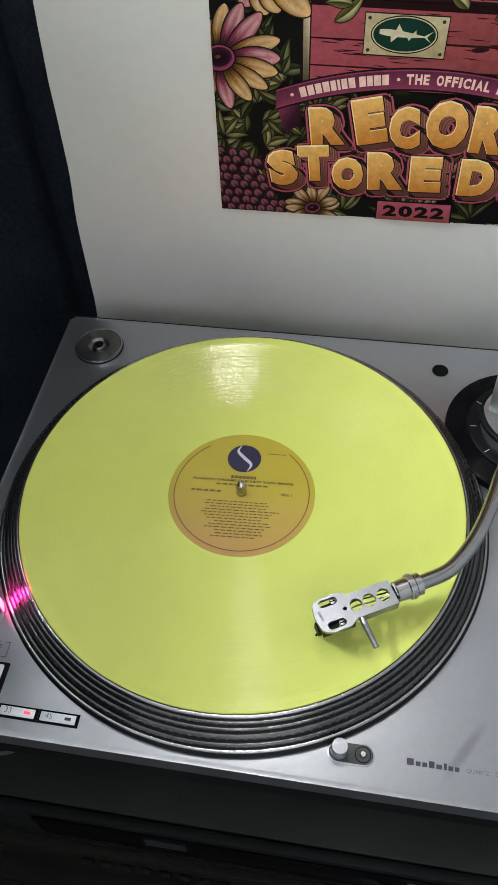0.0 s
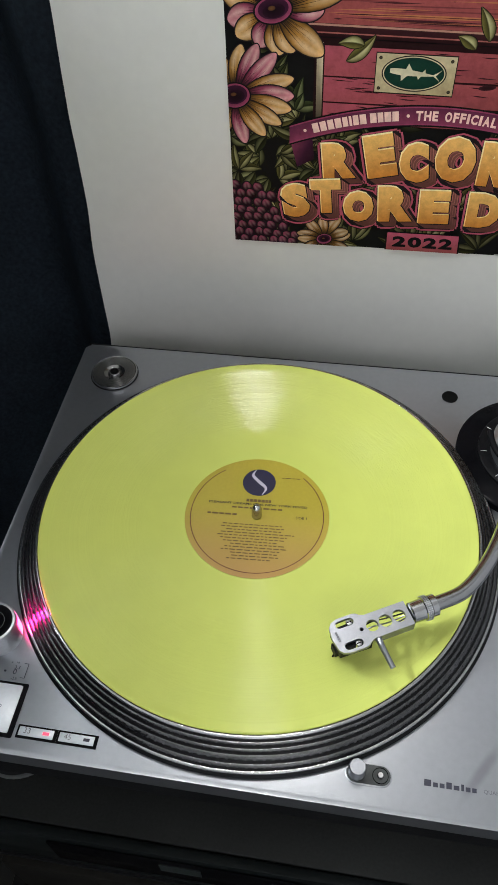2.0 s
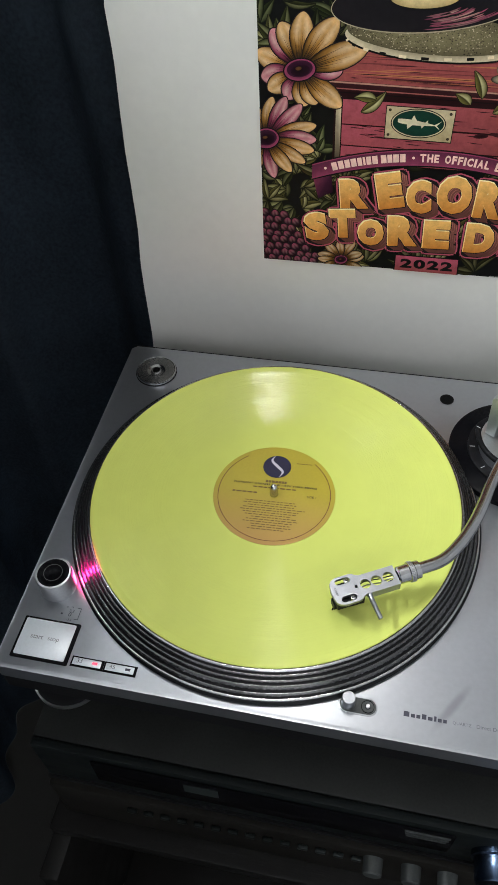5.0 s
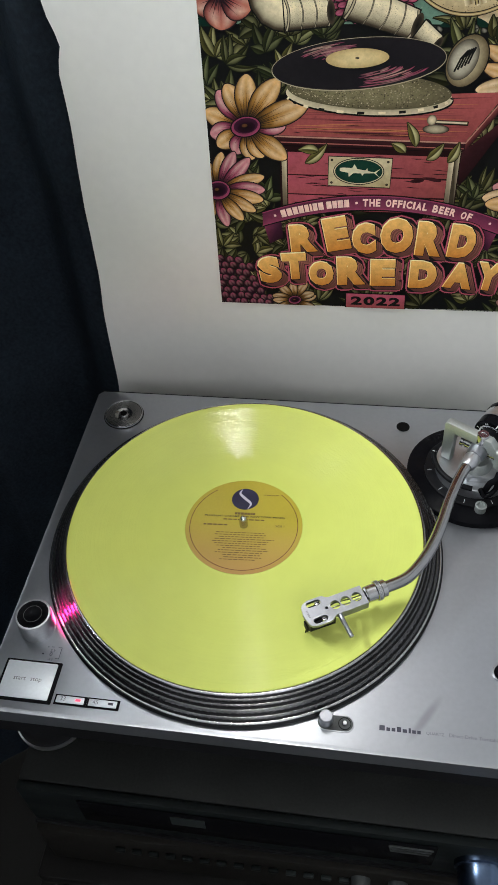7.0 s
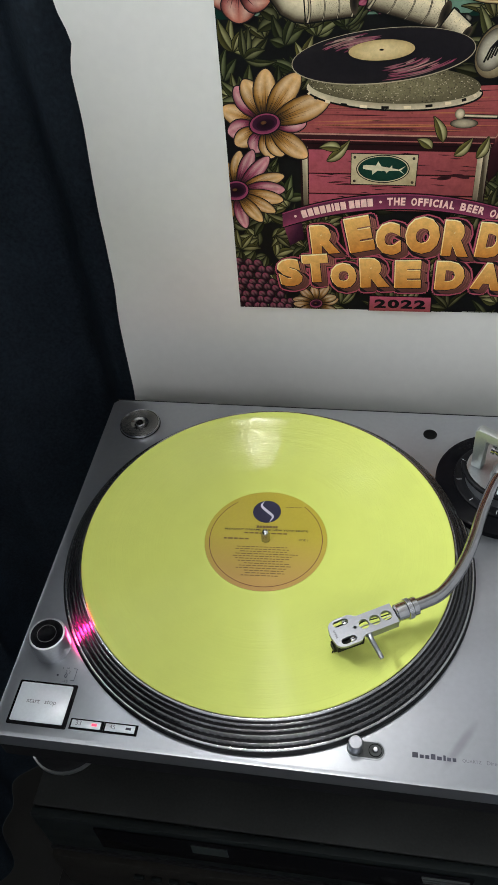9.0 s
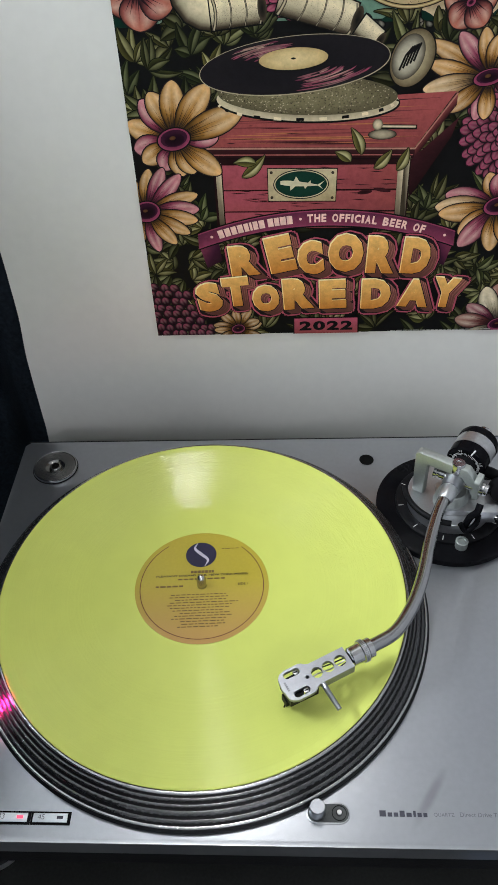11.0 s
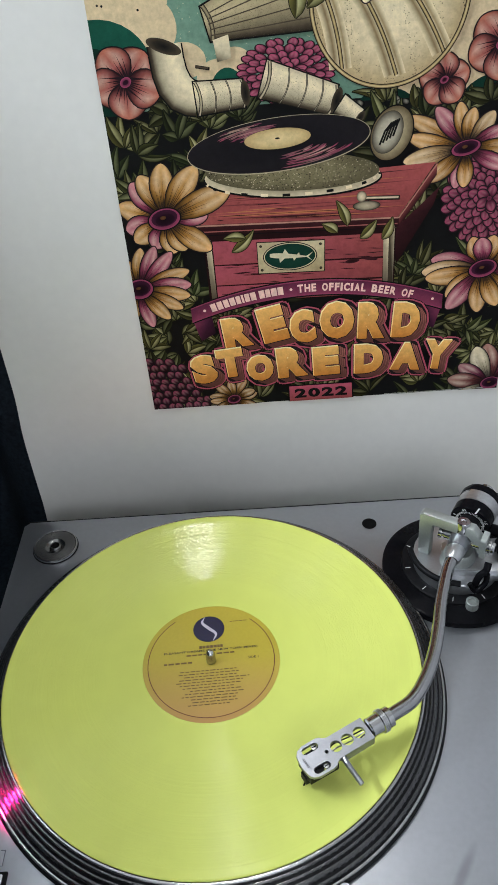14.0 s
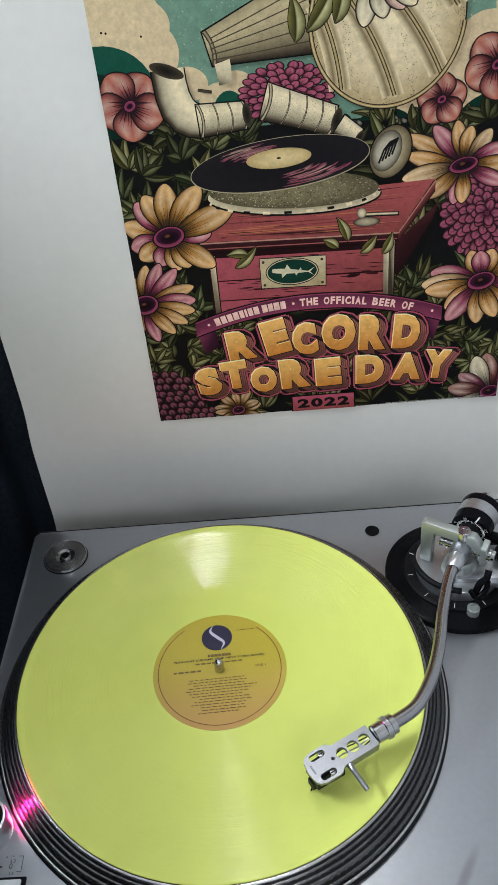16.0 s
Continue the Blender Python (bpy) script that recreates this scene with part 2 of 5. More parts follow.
def thing(name, at, label, category, group="", kind=""):
    """An Empty at its base that will hold its parts; at is in deck coordinates (z = 0 on the deck)."""
    ob = new(name)
    ob.empty_display_size = 0.02
    ob.location = (at[0], at[1], at[2] + D)
    ORG[ob.name] = Vector(at)
    return tagged(ob, label, category, group, kind)


def finish(bm, name, mat, smooth=38):
    me = bpy.data.meshes.new(name)
    bmesh.ops.recalc_face_normals(bm, faces=bm.faces)
    bm.to_mesh(me)
    bm.free()
    for p in me.polygons:
        p.use_smooth = smooth > 0
    if smooth > 0:
        me.set_sharp_from_angle(angle=radians(smooth))
    me.materials.append(mat)
    return me


def part(name, bm, mat, parent, label="", smooth=38):
    """Links bm, given in deck coordinates, as one mesh under a thing or a part."""
    org = ORG[parent.name]
    bmesh.ops.translate(bm, verts=bm.verts, vec=-org)
    ob = new(name, finish(bm, name, mat, smooth))
    ob.parent = parent
    ORG[ob.name] = org
    return tagged(ob, label)


def solid(name, bm, mat, at, label, category, group="", kind="", smooth=38):
    """One mesh as a thing of its own, with its origin at the point at."""
    bmesh.ops.translate(bm, verts=bm.verts, vec=-Vector(at))
    ob = new(name, finish(bm, name, mat, smooth))
    ob.location = (at[0], at[1], at[2] + D)
    ORG[ob.name] = Vector(at)
    return tagged(ob, label, category, group, kind)


def box(x0, x1, y0, y1, z0, z1, bevel=0.0, segments=2, bm=None):
    bm = bm or bmesh.new()
    m = Matrix.LocRotScale(((x0 + x1) / 2, (y0 + y1) / 2, (z0 + z1) / 2), None, (x1 - x0, y1 - y0, z1 - z0))
    v = bmesh.ops.create_cube(bm, size=1, matrix=m)["verts"]
    if bevel:
        edges = list({e for w in v for e in w.link_edges})
        bmesh.ops.bevel(bm, geom=edges, offset=bevel, segments=segments, affect="EDGES", profile=0.5)
    return bm


def lathe(profile, n=64, m=None, bm=None, closed=False):
    """A profile of (radius, height) turned round z, then moved by m."""
    bm = bm or bmesh.new()
    m = m or Matrix()
    rings = []
    for r, z in profile:
        if r < 1e-6:
            rings.append([bm.verts.new(m @ Vector((0, 0, z)))])
        else:
            rings.append([bm.verts.new(m @ Vector((r * math.cos(2 * math.pi * i / n), r * math.sin(2 * math.pi * i / n), z))) for i in range(n)])
    pairs = list(zip(rings, rings[1:]))
    if closed:
        pairs.append((rings[-1], rings[0]))
    for a, b in pairs:
        for i in range(n):
            j = (i + 1) % n
            if len(a) == 1 and len(b) > 1:
                bm.faces.new((a[0], b[i], b[j]))
            elif len(b) == 1 and len(a) > 1:
                bm.faces.new((a[i], b[0], a[j]))
            elif len(a) > 1:
                bm.faces.new((a[i], b[i], b[j], a[j]))
    return bm


def at(x, y, z):
    return Matrix.Translation((x, y, z))


def along(a, b):
    """A frame at a with its z axis towards b."""
    d = Vector(b) - Vector(a)
    return Matrix.Translation(a) @ d.to_track_quat("Z", "Y").to_matrix().to_4x4()


def spline(points, steps=10):
    pts = [Vector(p) for p in points]
    pts = [2 * pts[0] - pts[1]] + pts + [2 * pts[-1] - pts[-2]]
    out = []
    for i in range(1, len(pts) - 2):
        p0, p1, p2, p3 = pts[i - 1:i + 3]
        for k in range(steps):
            t = k / steps
            out.append(0.5 * (2 * p1 + (p2 - p0) * t + (2 * p0 - 5 * p1 + 4 * p2 - p3) * t * t + (3 * p1 - p0 - 3 * p2 + p3) * t ** 3))
    out.append(pts[-2])
    return out


def tube(points, radius, n=16, bm=None):
    bm = bm or bmesh.new()
    rings = []
    up = Vector((0, 0, 1))
    for i, p in enumerate(points):
        d = (points[min(i + 1, len(points) - 1)] - points[max(i - 1, 0)]).normalized()
        s = d.cross(up)
        s = s.normalized() if s.length > 1e-4 else Vector((1, 0, 0))
        u = s.cross(d)
        r = radius(i / (len(points) - 1)) if callable(radius) else radius
        rings.append([bm.verts.new(p + (s * math.cos(2 * math.pi * k / n) + u * math.sin(2 * math.pi * k / n)) * r) for k in range(n)])
    for a, b in zip(rings, rings[1:]):
        for k in range(n):
            bm.faces.new((a[k], a[(k + 1) % n], b[(k + 1) % n], b[k]))
    bm.faces.new(rings[0][::-1])
    bm.faces.new(rings[-1])
    return bm


def prism(outline, z0, z1, m=None, bevel=0.0, bm=None):
    """A flat outline of (x, y) given a thickness."""
    bm = bm or bmesh.new()
    m = m or Matrix()
    lo = [bm.verts.new(m @ Vector((x, y, z0))) for x, y in outline]
    hi = [bm.verts.new(m @ Vector((x, y, z1))) for x, y in outline]
    bm.faces.new(lo[::-1])
    top = bm.faces.new(hi)
    n = len(outline)
    for i in range(n):
        bm.faces.new((lo[i], lo[(i + 1) % n], hi[(i + 1) % n], hi[i]))
    if bevel:
        bmesh.ops.bevel(bm, geom=list(top.edges), offset=bevel, segments=2, affect="EDGES", profile=0.5)
    return bm


def stadium(cx, cy, half, r, n=12, angle=0.0):
    pts = []
    for s, a0 in ((1, -90), (-1, 90)):
        for i in range(n + 1):
            a = radians(a0 + 180 * i / n)
            pts.append((s * half + r * math.cos(a), r * math.sin(a)))
    c, s = math.cos(radians(angle)), math.sin(radians(angle))
    return [(cx + x * c - y * s, cy + x * s + y * c) for x, y in pts]


def rounded(x0, x1, y0, y1, r, n=6):
    pts = []
    for cx, cy, a0 in ((x1 - r, y0 + r, -90), (x1 - r, y1 - r, 0), (x0 + r, y1 - r, 90), (x0 + r, y0 + r, 180)):
        for i in range(n + 1):
            a = radians(a0 + 90 * i / n)
            pts.append((cx + r * math.cos(a), cy + r * math.sin(a)))
    return pts


GLYPHS = {}


def glyphs(body, bold=0.0):
    """Built-in lettering as flat (vertices, faces), lower left at 0, 0."""
    key = (body, bold)
    if key not in GLYPHS:
        cu = bpy.data.curves.new("lettering", "FONT")
        cu.body, cu.size, cu.offset, cu.resolution_u = body, 1.0, bold, 3
        ob = new("lettering", cu)
        bpy.context.view_layer.update()
        me = bpy.data.meshes.new_from_object(ob.evaluated_get(bpy.context.evaluated_depsgraph_get()))
        v = [(p.co.x, p.co.y) for p in me.vertices]
        x0, y0 = min(p[0] for p in v), min(p[1] for p in v)
        v = [(x - x0, y - y0) for x, y in v]
        GLYPHS[key] = (v, [tuple(p.vertices) for p in me.polygons], max(p[0] for p in v), max(p[1] for p in v))
        bpy.data.objects.remove(ob)
        bpy.data.curves.remove(cu)
        bpy.data.meshes.remove(me)
    return GLYPHS[key]


def lettering(body, x, y, z, width, m=None, bold=0.0, height=0.0, bm=None):
    """Flat lettering from x, y on, as wide as width."""
    v, faces, w, h = glyphs(body, bold)
    s = width / w
    sy = height / h if height else s
    m = m or Matrix()
    bm = bm or bmesh.new()
    vs = [bm.verts.new(m @ Vector((x + px * s, y + py * sy, z))) for px, py in v]
    for f in faces:
        bm.faces.new([vs[i] for i in f])
    return bm


def bars(rects, z, m=None, bm=None, thick=0.0002):
    """Plain bars (x0, x1, y0, y1) in place of writing."""
    bm = bm or bmesh.new()
    for x0, x1, y0, y1 in rects:
        prism([(x0, y0), (x1, y0), (x1, y1), (x0, y1)], z, z + thick, m, bm=bm)
    return bm

# ---- room ----
# walls and ceiling are unseen, added to enclose and bounce the light
def room():
    X0, X1, Y0, Y1, Z0, Z1 = -1.7, 1.0, -1.6, 0.45, -0.9, 1.52
    t = 0.1
    S = dict(kind="structure")
    solid("floor", box(X0, X1, Y0, Y1, Z0 - t, Z0), CARPET, (0, 0, Z0), "grey short-pile carpet floor", "floor", **S)
    solid("ceiling", box(X0 - t, X1 + t, Y0 - t, Y1 + t, Z1, Z1 + t), CEIL, (0, 0, Z1), "plain white painted ceiling", "ceiling", **S)
    solid("wall_north", box(X0 - t, X1 + t, Y1, Y1 + t, Z0 - t, Z1), WALL, (0, Y1, Z0), "pale painted wall behind the stand", "wall", **S)
    solid("wall_west", box(X0 - t, X0, Y0, Y1, Z0 - t, Z1), WALL, (X0, 0, Z0), "pale painted side wall", "wall", **S)
    solid("wall_east", box(X1, X1 + t, Y0, Y1, Z0 - t, Z1), WALL, (X1, 0, Z0), "pale painted side wall", "wall", **S)
    bm = bmesh.new()
    for q in ((X0 - t, 0.05, Z0 - t, Z1), (0.95, X1 + t, Z0 - t, Z1), (0.05, 0.95, Z0 - t, 0.75), (0.05, 0.95, 1.47, Z1)):
        box(q[0], q[1], Y0 - t, Y0, q[2], q[3], bm=bm)
    solid("wall_south", bm, WALL, (0, Y0, Z0), "pale painted wall with a window opening", "wall", **S)
    win = thing("window_1", (0.50, Y0, 0.75), "white window frame in the wall opening", "window", kind="structure")
    for x0, x1, z0, z1 in ((0.05, 0.10, 0.80, 1.42), (0.90, 0.95, 0.80, 1.42), (0.475, 0.525, 0.80, 1.42), (0.05, 0.95, 0.75, 0.80), (0.05, 0.95, 1.42, 1.47)):
        part("window_frame", box(x0, x1, Y0 - 0.07, Y0 - 0.02, z0, z1, 0.004), DIFFUSER, win)
    pan = thing("ceiling_panel_lamp", (-1.15, 0.0, Z1), "flat white square lamp on the ceiling", "lamp")
    for x0, x1, y0, y1 in ((-1.43, -0.87, -0.28, -0.26), (-1.43, -0.87, 0.26, 0.28), (-1.43, -1.41, -0.26, 0.26), (-0.89, -0.87, -0.26, 0.26)):
        part("panel_frame", box(x0, x1, y0, y1, Z1 - 0.04, Z1, 0.002), DIFFUSER, pan)
    part("panel_back", box(-1.41, -0.89, -0.26, 0.26, Z1 - 0.012, Z1 - 0.002), DIFFUSER, pan)
    lamp = thing("ceiling_lamp", (-0.055, 0.27, Z1), "bare white bulb on a short cord under the ceiling", "lamp")
    part("canopy", lathe([(0, Z1), (0.05, Z1), (0.046, Z1 - 0.02), (0.01, Z1 - 0.03), (0, Z1 - 0.03)], 32, at(-0.055, 0.27, 0)), DIFFUSER, lamp)
    part("cord", tube([Vector((-0.055, 0.27, Z1 - 0.03)), Vector((-0.055, 0.27, 1.33))], 0.003, 8), DIFFUSER, lamp)
    part("bulb_holder", lathe([(0, 1.33), (0.012, 1.325), (0.018, 1.30), (0.018, 1.275), (0, 1.275)], 24, at(-0.055, 0.27, 0)), DIFFUSER, lamp)


room()

# ---- stand and receiver under the turntable ----
def stand():
    ob = thing("equipment_rack", (0.04, 0.0, -0.9), "black wooden equipment rack under the receiver", "rack")
    part("top_board", box(-0.19, 0.44, -0.215, 0.27, -0.305, -0.285, 0.003), RACK, ob)
    for x0, x1 in ((-0.19, -0.17), (0.42, 0.44)):
        part("side_board", box(x0, x1, -0.255, 0.27, -0.9, -0.305, 0.002), RACK, ob)
    part("shelf", box(-0.17, 0.42, -0.2, 0.22, -0.62, -0.60, 0.002), RACK, ob)
    part("back_board", box(-0.17, 0.42, 0.255, 0.27, -0.9, -0.305), RACK, ob)
    part("plinth_board", box(-0.17, 0.42, -0.19, -0.175, -0.9, -0.84), RACK, ob)


def receiver():
    ob = thing("receiver", (0.06, 0.0, -0.285), "dusty black stereo receiver beneath the turntable", "receiver")
    part("body", box(-0.172, 0.42, -0.185, 0.26, -0.27, -0.108, 0.002), RECEIVER_TOP, ob)
    for x in (-0.14, 0.27):
        for y in (-0.15, 0.16):
            part("foot", lathe([(0, -0.285), (0.018, -0.285), (0.02, -0.27), (0, -0.27)], 24, at(x, y, 0)), RUBBER, ob)
    part("upper_panel", box(-0.172, 0.42, -0.193, -0.1855, -0.181, -0.108, 0.002), FACE, ob)
    win = part("display_window", box(-0.12, 0.175, -0.195, -0.1935, -0.160, -0.116, 0.0005), BLACK, ob)
    part("display_plate", box(-0.041, -0.012, -0.1958, -0.1951, -0.139, -0.122), DIM_DISPLAY, win)
    part("lower_panel", box(-0.172, 0.42, -0.200, -0.1855, -0.268, -0.187, 0.003), FACE_BROWN, ob)
    part("groove_strip", box(-0.172, 0.42, -0.1945, -0.186, -0.187, -0.181), RUBBER, ob)
    for i in range(6):
        part("panel_mark", bars([(-0.141 + i * 0.0155, -0.138 + i * 0.0155, -0.0008, 0.0008)], 0.0, along((0, -0.1934, -0.128), (0, -0.3, -0.128)) @ Matrix.Rotation(math.pi, 4, "Z")), DIM_DISPLAY, ob)
    for i in range(3):
        z = -0.122 - i * 0.0055
        part("emblem_bar", box(0.137 + i * 0.001, 0.172 - i * 0.001, -0.1962, -0.1951, z - 0.0007, z + 0.0007), DUST_GREY, win)
    for i in range(14):
        x = -0.10 + i * 0.0155
        part("push_button", box(x, x + 0.009, -0.204, -0.2003, -0.212, -0.206, 0.001), DIM_DISPLAY if i > 9 else FACE, ob)
    for x in (0.120, 0.152, 0.182):
        k = part("small_knob", lathe([(0, 0), (0.0085, 0), (0.008, 0.013), (0.007, 0.014), (0, 0.014)], 24, along((x, -0.200, -0.204), (x, -0.3, -0.204))), DUST_GREY, ob)
    k = part("volume_knob", lathe([(0, 0), (0.022, 0), (0.022, 0.004), (0.02, 0.005), (0.0195, 0.021), (0.018, 0.023), (0, 0.0235)], 40, along((0.213, -0.193, -0.145), (0.213, -0.4, -0.145))), KNOB, ob, "dark polished metal volume knob")
    part("pointer", box(0.2125, 0.2135, -0.2175, -0.216, -0.138, -0.130), WHITE_MARK, k)


stand()
receiver()


# ---- black cloth beside the poster ----
def curtain():
    bm = bmesh.new()
    nx, nz = 230, 60
    grid = []
    for i in range(nx + 1):
        u = i / nx
        col = []
        for j in range(nz + 1):
            v = 0.647 * j / nz
            z = -0.8995 + 2.408 * v
            fold = 0.026 * math.sin(54 * u - 4.4 + 2.2 * v) + 0.010 * math.sin(124 * u - 4.0 * v + 1) + 0.020 * noise.noise((u * 10, v * 3, 0.3)) + 0.006 * noise.noise((u * 40, v * 7, 1.3))
            sag = 0.02 * math.exp(-((v - 0.45 - 0.25 * u) / 0.06) ** 2) * math.sin(30 * u)
            # the side run is added to keep light off the deck's left
            l, run, r = u * 1.90, 1.13, 0.14   # along the side, round the corner, along the back
            if l < run:
                x, y, nx_, ny_ = -0.50, -0.925 + l, 1.0, 0.0
            elif l < run + r * math.pi / 2:
                t = (l - run) / r
                x, y, nx_, ny_ = -0.50 + r - r * math.cos(t), 0.205 + r * math.sin(t), math.cos(t), -math.sin(t)
            else:
                x, y, nx_, ny_ = -0.36 + l - run - r * math.pi / 2, 0.345, 0.0, -1.0
            x, y = x + nx_ * (fold + sag), y + ny_ * (fold + sag)
            col.append(bm.verts.new((x, y, z)))
        grid.append(col)
    for a, b in zip(grid, grid[1:]):
        for j in range(nz):
            bm.faces.new((a[j], b[j], b[j + 1], a[j + 1]))
    bmesh.ops.solidify(bm, geom=bm.faces[:], thickness=0.003)
    solid("black_curtain", bm, CLOTH, (-0.36, 0.33, -0.885), "black-navy cloth hanging in loose folds beside the poster", "curtain", smooth=80)
    rail = thing("curtain_rail", (-0.50, 0.20, -0.9), "black metal rail on posts carrying the cloth", "rail")
    part("rail_bar", tube([Vector((-0.50, -0.93, 0.665)), Vector((-0.50, 0.20, 0.665)), Vector((-0.46, 0.305, 0.665)), Vector((-0.36, 0.345, 0.665)), Vector((0.40, 0.345, 0.665))], 0.012), RUBBER, rail)
    for x, y in ((-0.55, -0.92), (-0.53, 0.375), (0.40, 0.375)):
        part("rail_post", tube([Vector((x, y, -0.9)), Vector((x, y, 0.672))], 0.012), RUBBER, rail)


curtain()


# ---- turntable ----
def turntable():
    tt = thing("turntable", (0.046, 0.0, -0.105), "silver direct-drive turntable with a black base on a receiver", "turntable")
    # plinth
    plate = part("top_plate", prism([(x, y + (0.013 * (x + 0.179) if y > 0 else 0.0)) for x, y in rounded(-0.179, 0.274, -0.1745, 0.1768, 0.004)], -0.0165, 0.0, bevel=0.0022), SILVER, tt, "silver deck plate, scuffed")
    part("edge_band", prism(rounded(-0.1788, 0.2738, -0.1743, 0.1753, 0.005), -0.034, -0.0170), RUBBER, tt)
    # black strip stands for the shadow gap between deck and poster
    part("rear_gap_shade", prism([(-0.177, 0.1772), (0.272, 0.1831), (0.272, 0.1848), (-0.177, 0.1789)], -0.0165, -0.0006), RUBBER, tt, "black strip standing for the shadow gap along the rear edge")
    part("base", prism(rounded(-0.172, 0.267, -0.164, 0.166, 0.008), -0.060, -0.0345, bevel=0.0), RUBBER, tt, "black rubber base")
    for x in (-0.156, 0.251):
        for y in (-0.131, 0.131):
            f = part("foot", lathe([(0, -0.105), (0.028, -0.105), (0.030, -0.102), (0.030, -0.066), (0.026, -0.060), (0, -0.060)], 40, at(x, y, 0)), RUBBER, tt)
            part("foot_ring", lathe([(0.0301, -0.1010), (0.0316, -0.1010), (0.0316, -0.0970), (0.0301, -0.0970)], 40, at(x, y, 0), closed=True), ALU, f, "satin metal ring")
    # platter
    r0, z0, r1, z1 = 0.1513, 0.0206, 0.1693, 0.0022
    rr = lambda q: r0 + (r1 - r0) * q
    zz = lambda q: z0 + (z1 - z0) * q
    pl = part("platter", lathe([(0, 0.0178), (0.1490, 0.0178), (0.1509, 0.0196), (r0, z0), (r1, z1), (r1 - 0.002, 0.0018), (0.150, 0.0005), (0, 0.0005)], 192), PLATTER_BLACK, tt, "black and silver platter with stroboscope rings")
    bands = ((0.0, 0.095, PLATTER, 0), (0.145, 0.230, PLATTER_GREY, 180), (0.298, 0.380, PLATTER_GREY, 183), (0.448, 0.585, PLATTER_GREY, 189), (0.655, 0.760, PLATTER_GREY, 198), (0.820, 0.905, PLATTER, 0))
    nrm = Vector((z0 - z1, 0, r1 - r0)).normalized()
    dots = bmesh.new()
    for q0, q1, mt, count in bands:
        bulge = 0.0042 * (q1 - q0) + 0.0004
        mid = []
        for i in range(9):
            q, h = q0 + (q1 - q0) * i / 8, 0.00012 + bulge * math.sin(math.pi * i / 8)
            mid.append((rr(q) + nrm.x * h, zz(q) + nrm.z * h))
        part("stroboscope_ring", lathe([(rr(q0), zz(q0))] + mid + [(rr(q1), zz(q1))], 192, closed=True), mt, pl)
        size = 0.0078 * (q1 - q0) + 0.00014
        sd = nrm.cross(Vector((0, 1, 0)))
        for i in range(count):
            rot = Matrix.Rotation(2 * math.pi * i / count, 4, "Z")
            base = Vector((rr((q0 + q1) / 2), 0, zz((q0 + q1) / 2))) + nrm * (0.00010 + bulge)
            ring = [dots.verts.new(rot @ (base + (Vector((0, 1, 0)) * math.cos(a) + sd * math.sin(a)) * size)) for a in (h * math.pi / 4 for h in range(8))]
            tip = dots.verts.new(rot @ (base + nrm * 0.00004))
            for h in range(8):
                dots.faces.new((ring[h], ring[(h + 1) % 8], tip))
    tagged(part("stroboscope_dots", dots, PLATTER_DOT, pl), kind="stuff")
    part("slipmat", lathe([(0, 0.0179), (0.1505, 0.0179), (0.1505, 0.0196), (0, 0.0196)], 128), RUBBER, pl, "thin black slipmat")
    sp = part("spindle", lathe([(0, 0.0335), (0.0014, 0.0332), (0.0027, 0.0318), (0.0035, 0.0295), (0.0036, 0.019), (0, 0.019)], 32), CHROME, pl, "chrome centre spindle")
    # strobe pillar
    sx, sy = -0.1540, -0.1026
    body = part("strobe_pillar", lathe([(0, 0), (0.0142, 0), (0.0142, 0.0187), (0.0137, 0.0195), (0.0124, 0.0197), (0, 0.0197)], 56, at(sx, sy, 0)), ALU, tt, "round aluminium strobe pillar")
    cap = part("power_switch_cap", lathe([(0, 0.0200), (0.0080, 0.0200), (0.0092, 0.0203), (0.0118, 0.0203), (0.0123, 0.0197), (0, 0.0189)], 56, at(sx, sy, 0)), BLACK, body, "black switch cap")
    part("cap_ring", lathe([(0.0070, 0.0199), (0.0074, 0.0199), (0.0074, 0.0202), (0.0070, 0.0202)], 48, at(sx, sy, 0), closed=True), DUST_GREY, cap)
    aim = math.atan2(-sy, -sx)
    lens = bmesh.new()
    for i in range(9):
        a0, a1 = aim - 0.42 + 0.84 * i / 9, aim - 0.42 + 0.84 * (i + 1) / 9
        q = [lens.verts.new((sx + 0.0145 * math.cos(a), sy + 0.0145 * math.sin(a), z)) for a, z in ((a0, 0.002), (a1, 0.002), (a1, 0.0150), (a0, 0.0150))]
        lens.faces.new(q)
    bmesh.ops.solidify(lens, geom=lens.faces[:], thickness=0.0006)
    part("strobe_window", lens, STROBE_GLOW, body, "glowing pink-red strobe window")
    # start and stop key
    fr = part("start_stop_frame", prism(rounded(-0.1693, -0.1243, -0.1655, -0.1318, 0.001), 0, 0.0006), BLACK, tt, "black key surround")
    key = part("start_stop_key", prism(rounded(-0.1672, -0.1274, -0.1630, -0.1336, 0.0008), 0.0007, 0.0014, bevel=0.0003), KEY, fr, "pale start and stop key")
    part("key_lettering", lettering("start", -0.1588, -0.1492, 0.0016, 0.0098), INK_GREY, fr)
    part("key_lettering", lettering("stop", -0.1452, -0.1502, 0.0016, 0.0088), INK_GREY, fr)
    # speed keys
    for x0, body_text, mt in ((-0.1222, "33", LED_RED), (-0.0970, "45", INK_DARK)):
        f = part("speed_key_frame", prism([(x0, -0.1645), (x0 + 0.0250, -0.1645), (x0 + 0.0250, -0.1565), (x0, -0.1565)], 0, 0.0005), BLACK, tt)
        part("speed_key", prism([(x0 + 0.0014, -0.1630), (x0 + 0.0230, -0.1630), (x0 + 0.0230, -0.1577), (x0 + 0.0014, -0.1577)], 0.0006, 0.0012, bevel=0.0002), KEY, f)
